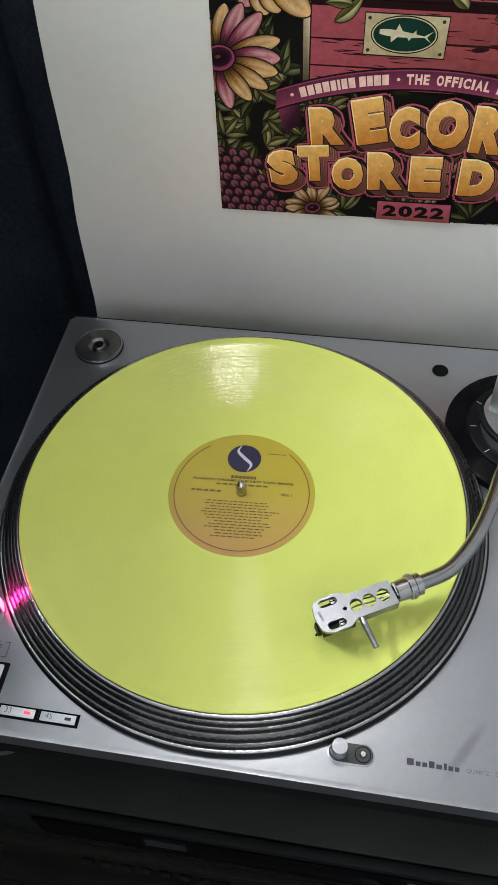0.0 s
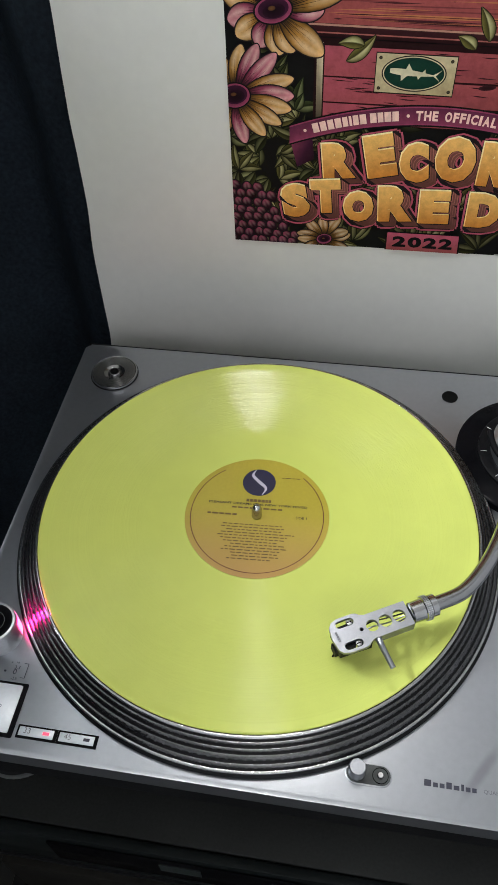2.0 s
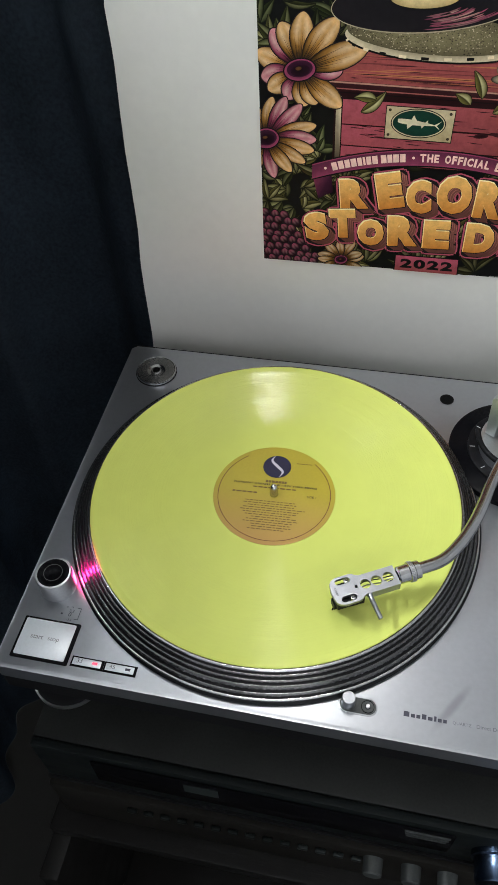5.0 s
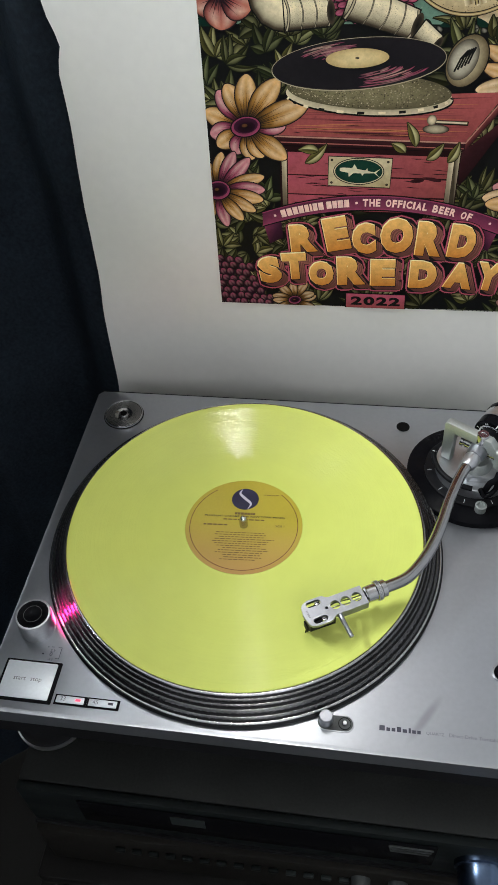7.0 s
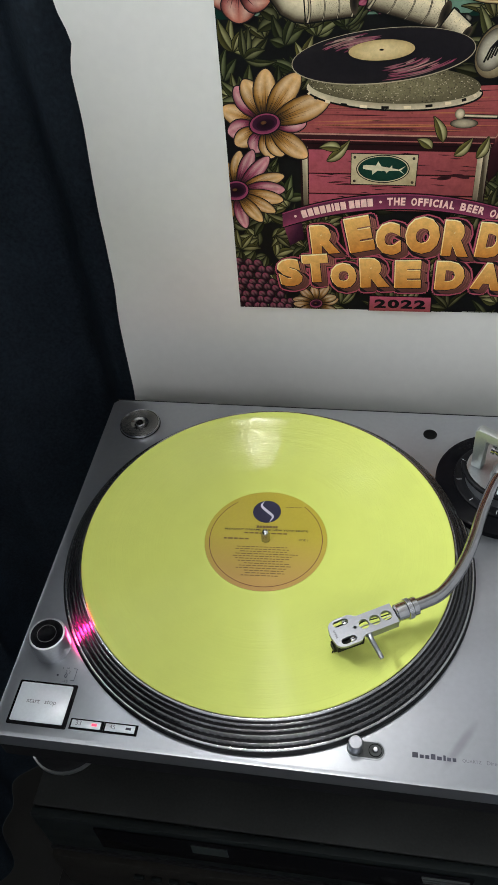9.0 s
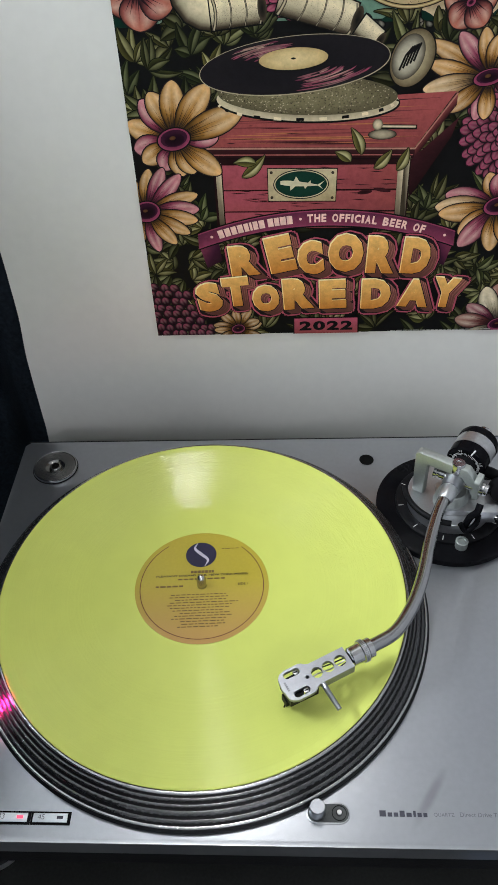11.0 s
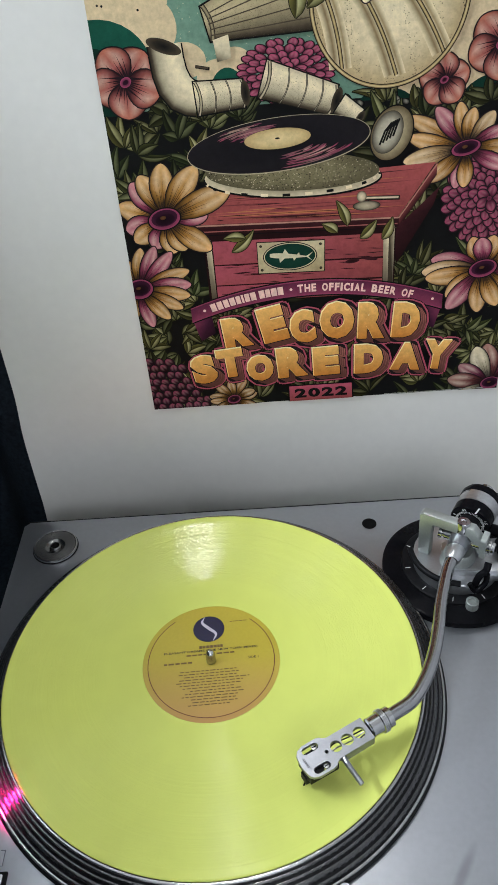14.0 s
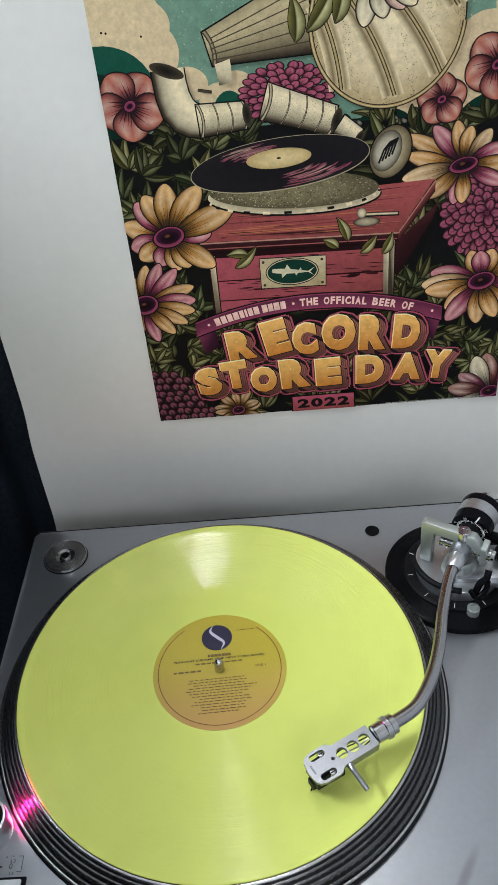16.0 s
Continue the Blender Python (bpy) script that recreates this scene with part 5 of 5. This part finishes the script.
    # berries in the lower left corner
    for j in range(8):
        for i in range(8):
            u, v = -4 + i * 8.0 + 4.0 * (j % 2) + rnd.uniform(-1.2, 1.2), 48 - j * 6.8 + rnd.uniform(-1, 1)
            if u > 56 or u + v * 0.6 > 56:
                continue
            k = Ink()
            c = dim(lerp(PLUM, CORAL_D, rnd.random()), rnd.uniform(0.5, 1.1))
            k.petal(u, v, 115 + rnd.uniform(-25, 25), -4.2, 9.6, 7.2, dim(c, 0.16), dim(c, 0.8), lerp(c, PINK, 0.55), outline=1.0, gloss=0.10)
            if k.tris:
                k.out("printed_berry", ob)
    # flowers
    mum(ob, 134, 279, 33, 0.62, lerp(PINK, PLUM, 0.22), 5)
    coral_flower(ob, 19.5, 278.5, 25, 50)
    coral_flower(ob, 248, 267, 18.5, 20)
    coral_flower(ob, 287, 288, 24, 60)
    mum(ob, 290, 178, 36, 1.0, lerp(PINK, PLUM, 0.55), 7)
    drawn_daisy(ob, 268, 218, 11, 12.5, [(204, 35, "p"), (256, 31, "p"), (275, 30, "g"), (148, 52, "g"), (172, 46, "g"), (190, 48, "c"), (225, 37, "g"), (127, 39, "p"), (104, 34, "g"), (88, 29, "g"), (50, 32, "c"), (25, 36, "p"), (-4, 40, "g"), (-30, 38, "p")], 0.62)
    drawn_daisy(ob, 291, 119, 11.5, 16, [(30, 40, "g"), (-12, 42, "p"), (-48, 40, "g"), (119, 30, "g"), (74, 29, "g"), (96, 27, "p"), (161, 45, "p"), (178, 51, "c"), (194, 48, "g"), (213, 38, "g"), (233, 45, "p"), (262, 40, "g"), (288, 38, "g")])
    daisy(ob, 309, 6, 44, 13, 0.9, 8, [lerp(CORAL, PLUM, 0.3), CREAM, lerp(PINK, PLUM, 0.4)], core=0.2)
    daisy(ob, 74, 6, 24, 12, 0.95, 8, [dim(GOLD, 0.75), dim(GOLD, 0.6)], core=0.25)
    # horn: cone, bell and broken pipe
    k = Ink()
    cylinder(k, 80, 312, 154, 330, 11, 26, tone(176, 160, 124), CREAM_D, ((0.02, 2.4), (0.96, 2.2)))
    for a in (-0.7, -0.35, 0, 0.35, 0.7):
        k.band([(82 + 2 * abs(a), 312 - 10 * a), (115, 320 - 17 * a), (153, 330 - 25 * a)], 0.8, CREAM_D)
    k.out("printed_horn_cone", ob, "printed cream gramophone horn")
    k = Ink()
    k.ellipse(207, 322, 55, 58, -12, BLACKISH, BLACKISH, 60)
    k.ellipse(207, 322, 54, 57, -12, tone(228, 212, 174), tone(170, 148, 108), 60)
    k.layer()
    for i in range(7000):
        t, f = rnd.uniform(0, 2 * math.pi), math.sqrt(rnd.random())
        x, y = 54 * f * math.cos(t), 57 * f * math.sin(t)
        gap = ((x - 8 + 0.42 * y) / 22.0 + 2) % 1.0
        if rnd.random() < 0.02 + 0.75 * max(0, 1 - gap * 2.6) * (0.25 + 0.75 * f) + 0.5 * max(0, f - 0.85) + 0.5 * max(0, y / 57 - 0.1):
            k.speck(207 + x * 0.978 + y * 0.2, 322 - x * 0.2 + y * 0.978, rnd.uniform(0.2, 0.46), CREAM_D)

    ribs = []
    for off, lean in ((-54, 22), (-28, 36), (6, 42), (42, 36)):
        path = [(207 + off + lean * (2 * q - 1) + 11 * math.sin(math.pi * q), 322 + 56 - 112 * q) for q in (i / 18 for i in range(19))]
        ribs.append([p for p in path if ((p[0] - 207) / 53) ** 2 + ((p[1] - 322) / 56) ** 2 < 1])
    for path in ribs:
        k.band([(x - 4.5, y) for x, y in path], 9.0, tone(128, 108, 76), tone(214, 198, 160))
        k.band([(x + 3.5, y) for x, y in path], 7.0, tone(150, 130, 94), tone(220, 204, 166))
    for path in ribs:
        k.band(path, 3.0, BLACKISH)
        k.band(path, 2.0, tone(190, 168, 118), tone(96, 74, 44))
    rim = [(207 + 54 * math.cos(t) * math.cos(-0.21) - 57 * math.sin(t) * math.sin(-0.21), 322 + 54 * math.cos(t) * math.sin(-0.21) + 57 * math.sin(t) * math.cos(-0.21)) for t in (math.pi * (1 + i / 40) - 0.1 for i in range(44))]
    k.band(rim, 3.4, BLACKISH)
    k.band(rim, 2.2, tone(200, 180, 130), tone(110, 86, 52))
    for x, y, a, l in ((150, 318, 40, 40), (170, 322, 62, 34), (186, 330, 35, 26), (142, 312, 75, 30)):
        k.leaf(x, y, a, l, 12, LEAF_Y)
    k.out("printed_horn_bell", ob, "printed cream horn bell with ribs")
    daisy(ob, 200, 352, 36, 12, 0.9, 0, [CREAM, lerp(CREAM, PINK, 0.6), CREAM], core=0.22)
    k = Ink()
    mid = [(50, 301), (50.5, 292), (51.5, 283), (54, 274.5), (58.5, 268.5), (64, 265.5), (69, 264.5)]
    rad = [11.6, 11.6, 12.0, 12.6, 12.8, 12.2, 11.6]
    for grow in (1.0, 0.0):
        rows, cols = [], []
        for i, (p, r) in enumerate(zip(mid, rad)):
            q, t = mid[max(i - 1, 0)], mid[min(i + 1, 6)]
            d = math.hypot(t[0] - q[0], t[1] - q[1])
            nx, ny = -(t[1] - q[1]) / d, (t[0] - q[0]) / d
            rows.append([(p[0] + nx * (r + grow) * a, p[1] + ny * (r + grow) * a) for a in (1, 0.7, 0.35, -0.1, -0.55, -0.85, -1)])
            cols.append([BLACKISH] * 7 if grow else [dim(CREAM, 0.75), CREAM, dim(CREAM, 1.05), dim(CREAM, 0.85), dim(CREAM, 0.5), CREAM_D, dim(CREAM_D, 0.3)])
        k.grid(rows, cols)
    k.ellipse(49.5, 300, 12.5, 4.5, -20, BLACKISH, CREAM_D)
    k.out("printed_pipe_piece", ob, "printed broken cream pipe")
    k = Ink()
    cylinder(k, 68, 264.5, 103, 266.5, 11.5, 9.5, rings=((0.03, 1.6), (0.35, 0.4), (0.66, 0.4), (0.97, 1.2)))
    k.ellipse(104, 266.6, 3.2, 8.6, 4, BLACKISH, CREAM_D)
    k.out("printed_pipe_piece", ob, "printed broken cream pipe")
    k = Ink()
    cylinder(k, 117, 275, 168, 258, 13, 10.5, rings=((0.03, 2.0), (0.3, 0.4), (0.55, 0.4), (0.78, 0.4), (0.98, 1.6)))
    k.ellipse(170, 257.4, 3.6, 9.5, -18, BLACKISH, CREAM_D)
    k.out("printed_pipe_piece", ob, "printed broken cream pipe")
    k = Ink()
    cylinder(k, 172, 255, 186, 245, 7.5, 6.5)
    k.ellipse(187, 244.4, 2.6, 5.8, -36, BLACKISH, CREAM_D)
    k.out("printed_pipe_piece", ob, "printed broken cream pipe")
    k = Ink()
    k.quad((84, 302), (95, 305), (96, 290), (86, 288), CREAM, CREAM, dim(CREAM, 0.6), CREAM_D)
    k.band([(70, 286), (80, 284)], 2.2, BLACKISH)
    k.band([(70, 286), (79, 284.3)], 1.2, CREAM_D)
    k.out("printed_splinter", ob, "printed cream splinters")
    # reproducer
    k = Ink()
    k.ellipse(211, 232, 16, 21, -22, BLACKISH, BLACKISH)
    k.ellipse(211, 232, 15, 20, -22, tone(180, 166, 130), tone(92, 78, 54))
    k.ellipse(208, 233, 11, 16, -22, tone(196, 188, 164), tone(60, 54, 44))
    for i in range(5):
        k.band([(202 + i * 2.5, 224 + i * 1.5), (206 + i * 2.2, 234 + i), (211 + i * 1.4, 240 + i * 0.6)], 1.5, BLACKISH)
    k.out("printed_reproducer", ob, "printed round metal reproducer")
    # cabinet
    k = Ink()
    k.quad((52, 171), (218.6, 168), (246, 209), (76, 202), WOOD, dim(WOOD, 0.8), dim(WOOD, 1.2), dim(WOOD, 0.9))
    lid = k.out("printed_cabinet_lid", ob, "printed red wooden lid")
    k = Ink()
    for i in range(46):
        s = rnd.uniform(0.04, 0.97)
        a0, a1 = sorted((rnd.uniform(0, 1), rnd.uniform(0, 1)))
        base = lambda a: (52 + 24 * s + (168 + 2 * s) * a, 171 + 31 * s + (-3 + 8 * s) * a)
        k.band([base(a0), base((a0 + a1) / 2), base(a1)], lambda q: 0.9 * math.sin(math.pi * q) + 0.1, rnd.choice((dim(WOOD_D, 1.1), lerp(WOOD, WOOD_D, 0.5), lerp(WOOD, GOLD, 0.35))))
    k.out("lid_grain", lid, kind="stuff")
    k = Ink()
    k.quad((50, 171.5), (219, 168), (219, 159.5), (52, 163), WOOD_D, WOOD_D, dim(WOOD_D, 0.4), dim(WOOD_D, 0.4))
    k.band([(50, 170.5), (219, 167.2)], 1.3, lerp(WOOD, CREAM, 0.25))
    k.band([(54, 165.5), (218, 162.4)], 0.9, lerp(WOOD, CREAM, 0.05))
    k.out("lid_front_edge", lid)
    k = Ink()
    k.quad((219, 168), (247, 209), (247, 199), (219, 159.5), dim(WOOD, 0.6), WOOD, dim(WOOD_D, 0.6), dim(WOOD_D, 0.5))
    k.band([(219, 167), (247, 207.5)], 1.0, lerp(WOOD, CREAM, 0.2))
    k.out("lid_side_edge", lid)
    k = Ink()
    k.quad((216, 158), (250, 190), (246, 176), (218, 128), dim(WOOD_D, 0.8), dim(WOOD_D, 1.3), dim(WOOD_D, 0.5), dim(WOOD_D, 0.3))
    k.out("cabinet_side", lid)
    k = Ink()
    k.quad((62, 162), (217, 159), (217, 104), (62, 106), dim(WOOD_D, 0.35))
    for y0, y1 in ((157, 137), (136, 119), (118, 104)):
        k.quad((69, y0), (207, y0 - 2), (207, y1 - 1.5), (69, y1), lerp(WOOD, PINK, 0.35), WOOD, dim(WOOD, 0.7), lerp(WOOD, PINK, 0.2))
    for i in range(40):
        u, v = rnd.uniform(70, 195), rnd.uniform(108, 155)
        k.band([(u, v), (u + 5, v - 0.4), (u + rnd.uniform(8, 16), v - rnd.uniform(0, 1.2))], lambda s: 0.8 * math.sin(math.pi * s) + 0.1, dim(WOOD_D, 0.6))
    k.ellipse(182, 133, 6, 1.8, 6, dim(WOOD_D, 0.3), WOOD_D)
    k.ellipse(196, 134.5, 7, 1.6, -10, WOOD_D, dim(WOOD_D, 0.6))
    for u0 in (63.5, 207):
        k.quad((u0, 159), (u0 + 4.5, 159), (u0 + 4.5, 106), (u0 + 0.5, 106), lerp(CREAM, CREAM_D, 0.4), CREAM, CREAM_D, CREAM_D)
    k.quad((211.5, 160), (216, 161.5), (216, 106), (211.5, 106), CREAM_D, dim(CREAM, 0.6), dim(CREAM_D, 0.5), dim(CREAM_D, 0.5))
    for x, y, a, l in ((84, 147, 25, 26), (178, 163, 95, 23), (170, 158, 130, 15), (206, 150, 48, 20), (188, 152, 30, 20), (96, 158, 160, 18)):
        k.leaf(x, y, a, l, 8, LEAF_Y)
    k.out("printed_cabinet_front", ob, "printed red plank cabinet front")
    drawn_daisy(ob, 33.5, 178, 12.5, 18, [(167, 37, "g"), (195, 32, "p"), (216, 31, "g"), (246, 26, "p"), (274, 29, "g"), (296, 30, "g"), (319, 44, "g"), (5, 34, "p"), (128, 37, "p"), (107, 38, "g"), (88, 43, "g"), (58, 49, "g"), (20, 57, "g")])
    drawn_daisy(ob, 5, 120, 11, 12.5, [(170, 36, "g"), (140, 34, "p"), (-110, 34, "g"), (-84, 36, "p"), (108, 32, "g"), (87, 36, "g"), (64, 40, "p"), (42, 43, "p"), (22, 45, "g"), (6, 43, "p"), (-14, 42, "g"), (-33, 39, "g"), (-57, 36, "g")], 0.95)
    # platter, record and little arm
    k = Ink()
    k.ellipse(136, 203.5, 68.8, 15.5, -2, BLACKISH, BLACKISH, 60)
    k.ellipse(136, 204.5, 67.8, 15, -2, CREAM_D, dim(CREAM, 0.75), 60)
    for i in range(12):
        t = math.pi + (i + 0.5) * math.pi / 12
        k.band([(136 + 67 * math.cos(t), 204.5 + 13.6 * math.sin(t)), (136 + 67 * math.cos(t + 0.09), 204.5 + 13.6 * math.sin(t + 0.09))], 2.2, BLACKISH if i % 2 else CREAM)
    k.ellipse(136, 208.5, 66.5, 14.5, -2, tone(120, 112, 82), tone(84, 78, 56), 60)
    k.layer()
    for i in range(900):
        t, f = rnd.uniform(0, 2 * math.pi), math.sqrt(rnd.random())
        k.speck(136 + 65 * f * math.cos(t), 208.5 + 14 * f * math.sin(t) - 2.3 * f * math.cos(t), rnd.uniform(0.3, 0.6), rnd.choice((CREAM_D, dim(CREAM_D, 0.3), lerp(CREAM, CREAM_D, 0.3))))
    k.out("printed_platter", ob, "printed speckled platter")
    k = Ink()
    k.ellipse(126, 229, 69.4, 19.8, 5, CREAM_D, lerp(CREAM, CREAM_D, 0.5), 64)
    k.ellipse(126, 229.2, 68.8, 19.2, 5, (0.008, 0.007, 0.009), (0.012, 0.010, 0.012), 64)
    for a0, a1, peak in ((96, 150, 118), (268, 338, 305)):
        for i in range(60):
            f0 = rnd.uniform(0.40, 0.93)
            w = (a1 - a0) * rnd.uniform(0.12, 0.5)
            m = peak + rnd.uniform(-1, 1) * (a1 - a0 - w) / 2
            arc = [(126 + 68 * f0 * math.cos(radians(a)), 229 + 19 * f0 * math.sin(radians(a)) + 6 * f0 * math.cos(radians(a))) for a in (m - w / 2 + w * j / 8 for j in range(9))]
            near = max(0.0, 1 - abs(m - peak) / (a1 - a0) * 2.4)
            c = lerp(lerp(PLUM, PINK, rnd.uniform(0.1, 0.7)), CREAM, 0.5 * near * rnd.random())
            k.band(arc, lambda s: 0.9 * math.sin(math.pi * s) + 0.05, c, dim(c, 0.6))
    k.ellipse(125.5, 233.2, 25.6, 7.8, 3, BLACKISH, BLACKISH, 40)
    k.ellipse(125.5, 233.6, 25, 7.4, 3, tone(212, 190, 138), tone(176, 150, 100), 40)
    k.ellipse(125.5, 233.8, 1.8, 0.7, 0, BLACKISH, BLACKISH, 12)
    k.out("printed_disc", ob, "printed black disc with cream label")
    k = Ink()
    k.ellipse(193, 178.5, 11, 4, 0, dim(CREAM, 0.6), BLACKISH, 24)
    k.band([(188, 184.5), (219, 183.5)], 3.6, BLACKISH)
    k.band([(188, 184.8), (218, 183.8)], 2.2, CREAM, CREAM_D)
    k.ellipse(189, 186, 4, 4.4, 0, CREAM, CREAM_D, 20)
    k.out("printed_pickup_arm", ob, "printed small silver arm")
    # plate with an oval emblem
    k = Ink()
    k.quad((104.2, 154.3), (159.8, 153.3), (159.2, 125.6), (104.2, 126.6), BLACKISH)
    k.quad((104.8, 153.5), (159.2, 152.5), (158.6, 126.4), (104.8, 127.4), tone(178, 164, 128), tone(190, 178, 142), tone(160, 144, 106), tone(178, 164, 128))
    for u, v in ((107.5, 150.5), (156, 149.6), (107.5, 130), (156, 129)):
        k.ellipse(u, v, 1.2, 1.2, 0, CREAM_D, BLACKISH, 12)
    k.ellipse(131, 140.6, 22.2, 12.2, 0, BLACKISH, BLACKISH, 48)
    k.ellipse(131, 140.6, 21.4, 11.4, 0, tone(190, 178, 142), tone(190, 178, 142), 48)
    k.ellipse(131, 140.6, 20.6, 10.7, 0, tone(16, 52, 40), tone(14, 46, 36), 48)
    pale = tone(196, 188, 156)
    rows = []
    for i in range(13):
        s = i / 12
        w = 2.6 * math.sin(math.pi * (0.06 + 0.94 * s) ** 0.6) ** 0.8 + 0.15
        rows.append([(114.5 + 31 * s, 142.2 - 2.6 * s + w * 0.8), (114.5 + 31 * s, 142.2 - 2.6 * s - w * 0.8)])
    k.grid(rows, [[pale, pale]] * 13)
    for a, b, c in (((125, 143), (130, 142.5), (127, 147.2)), ((122, 140), (127, 139.5), (122.5, 135.5)), ((136, 141), (139, 140.7), (138.5, 143.8)), ((133, 139.2), (136, 139), (134.2, 136.8)), ((144, 140), (146, 139.4), (150, 143.5)), ((144, 139.6), (146, 139.4), (149, 136))):
        k.layer()
        k.tri((a, b, c), (pale,) * 3)
    k.out("printed_plate", ob, "printed cream plate with green oval emblem")
    # ribbon with lettering
    top = lambda u: 118.5 - 0.00172 * (u - 150) ** 2
    k = Ink()
    tails = []
    for sgn, u0 in ((-1, 52), (1, 252)):
        k = Ink()
        tails.append(k)
        k.quad((u0 - sgn * 10, top(u0) - 10), (u0 + sgn * 6, top(u0) - 15), (u0 + sgn * 1, top(u0) - 34), (u0 - sgn * 12, top(u0) - 27), dim(PLUM, 0.8), lerp(PLUM, PINK, 0.3), dim(PLUM, 0.6), dim(PLUM, 0.3))
    k = Ink()
    us = [45 + 214 * i / 40 for i in range(41)]
    k.grid([[(u, top(u) + 1.2), (u, top(u) - 14.6)] for u in us], [[BLACKISH] * 2] * 41)
    k.grid([[(u, top(u)), (u, top(u) - 13.4)] for u in us], [[lerp(PLUM, PINK, 0.45)] * 2] * 41)
    k.grid([[(u, top(u) - 1.0), (u, top(u) - 12.4)] for u in us], [[lerp(PLUM, PINK, 0.10), lerp(PLUM, PINK, 0.34)]] * 41)
    ribbon = k.out("printed_ribbon", ob, "printed plum ribbon across the picture")
    for k in tails:
        k.out("ribbon_tail", ribbon)
    k = Ink()
    pinkish = tone(226, 190, 176)
    slope = lambda u: math.degrees(math.atan(-0.00344 * (u - 150)))
    def mark(u, w, ch=None, h=7.2):
        m = u + w / 2
        y = top(m) - 6.7
        if ch:
            k.glyph(ch, u, u + w, y - h / 2, y + h / 2, pinkish, pinkish, slope(m), bold=0.045)
        else:
            c, s = math.cos(radians(slope(m))), math.sin(radians(slope(m)))
            q = [(m + x * c - yy * s, y + x * s + yy * c) for x, yy in ((-w / 2, h / 2), (w / 2, h / 2), (w / 2, -h / 2), (-w / 2, -h / 2))]
            k.quad(*q, pinkish)
    u = 62.0
    for w in (4.6, 4.6, 4.4, 4.6, 3.8, 1.9, 4.0, 4.6):
        mark(u, w)
        u += w + 0.9
    u = 103.5
    for w in (4.6, 4.0, 4.8, 4.6):
        mark(u, w)
        u += w + 0.8
    for cu in (56.5, 130.5, 250.5):
        k.ellipse(cu, top(cu) - 6.7, 1.2, 1.2, 0, pinkish, pinkish, 14)
    u = 136.0
    for ch in "THE OFFICIAL BEER OF":
        w = {" ": 3.0, "I": 1.9, "L": 4.0, "F": 3.9, "E": 4.0}.get(ch, 4.9)
        if ch != " ":
            mark(u, w, ch)
        u += w + 0.95
    k.out("ribbon_lettering", ob, "pale printed lettering on the ribbon")
    # large golden letters
    big = [("R", 70, 95, 60, 89, 6), ("E", 102, 125, 63, 97, 12), ("C", 128, 150, 60, 92, 6), ("O", 154, 184, 62, 98, 0), ("R", 187, 211, 60, 95, -2), ("D", 217, 241, 59, 93, -4),
           ("S", 39, 61, 25, 54, 10), ("T", 62, 86, 30, 59, 5), ("O", 88, 112, 24, 51, 4), ("R", 115, 142, 26, 57, 4), ("E", 147, 171, 26, 55, 2), ("D", 184, 210, 25, 55, 0), ("A", 217, 244, 26, 54, -4), ("Y", 246, 270, 25, 55, -6)]
    halo, dark, side = lerp(PINK, WOOD, 0.5), (0.012, 0.008, 0.010), lerp(WOOD, CREAM, 0.10)
    first = LAYER[0]
    for ch, x0, x1, y0, y1, rot in big:
        k = Ink()
        LAYER[0] = first
        for r, c in ((5.2, BLACKISH), (4.5, halo), (3.2, dark)):
            for i in range(12):
                t = 2 * math.pi * i / 12
                k.glyph(ch, x0, x1, y0, y1, c, c, rot, 2.6 + 1.15 * r * math.cos(t), -1.8 + r * math.sin(t), bold=0.075)
        k.out("letter_outline", ob, "pink and black outline round a letter")
    for ch, x0, x1, y0, y1, rot in big:
        k = Ink()
        for i in range(12):
            f = 1 - i / 12
            lit = 0.55 + 0.75 * (i % 4 == 1)
            k.glyph(ch, x0, x1, y0, y1, dim(side, 0.30), dim(side, lit), rot, 6.0 * f, -4.0 * f, bold=0.075)
        for i in range(8):
            t = 2 * math.pi * i / 8
            k.glyph(ch, x0, x1, y0, y1, dark, dark, rot, 0.8 * math.cos(t), 0.8 * math.sin(t), bold=0.075)
        k.glyph(ch, x0, x1, y0, y1, tone(232, 190, 110), tone(246, 226, 172), rot, -0.45, 0.45, bold=0.075)
        k.glyph(ch, x0 + 0.5, x1 - 0.1, y0, y1 - 0.8, tone(184, 118, 46), tone(226, 178, 100), rot, bold=0.075)
        k.out("golden_letter", ob, "large golden printed letter")
    # year
    k = Ink()
    k.quad((123.8, 17.2), (183, 17.2), (183.6, 0), (123.8, 0), BLACKISH)
    k.quad((125, 16), (181.8, 16), (182.4, 0), (125, 0), lerp(PINK, WOOD, 0.4), lerp(PINK, WOOD, 0.4), dim(WOOD, 0.9), dim(WOOD, 0.9))
    for i, ch in enumerate("2022"):
        k.glyph(ch, 129.5 + i * 12.4, 140.5 + i * 12.4, 3.2, 13, BLACKISH, BLACKISH, bold=0.05)
    k.out("year_lettering", ob, "dark year on a pink printed box")
    k = Ink()
    u = 212
    while u < 300:
        w = rnd.uniform(2, 6)
        k.quad((u, 1.9), (u + w, 1.9), (u + w, 1.0), (u, 1.0), tone(150, 150, 140))
        u += w + 0.8
    k.out("small_print", ob, "tiny pale line of print", "stuff")


poster()
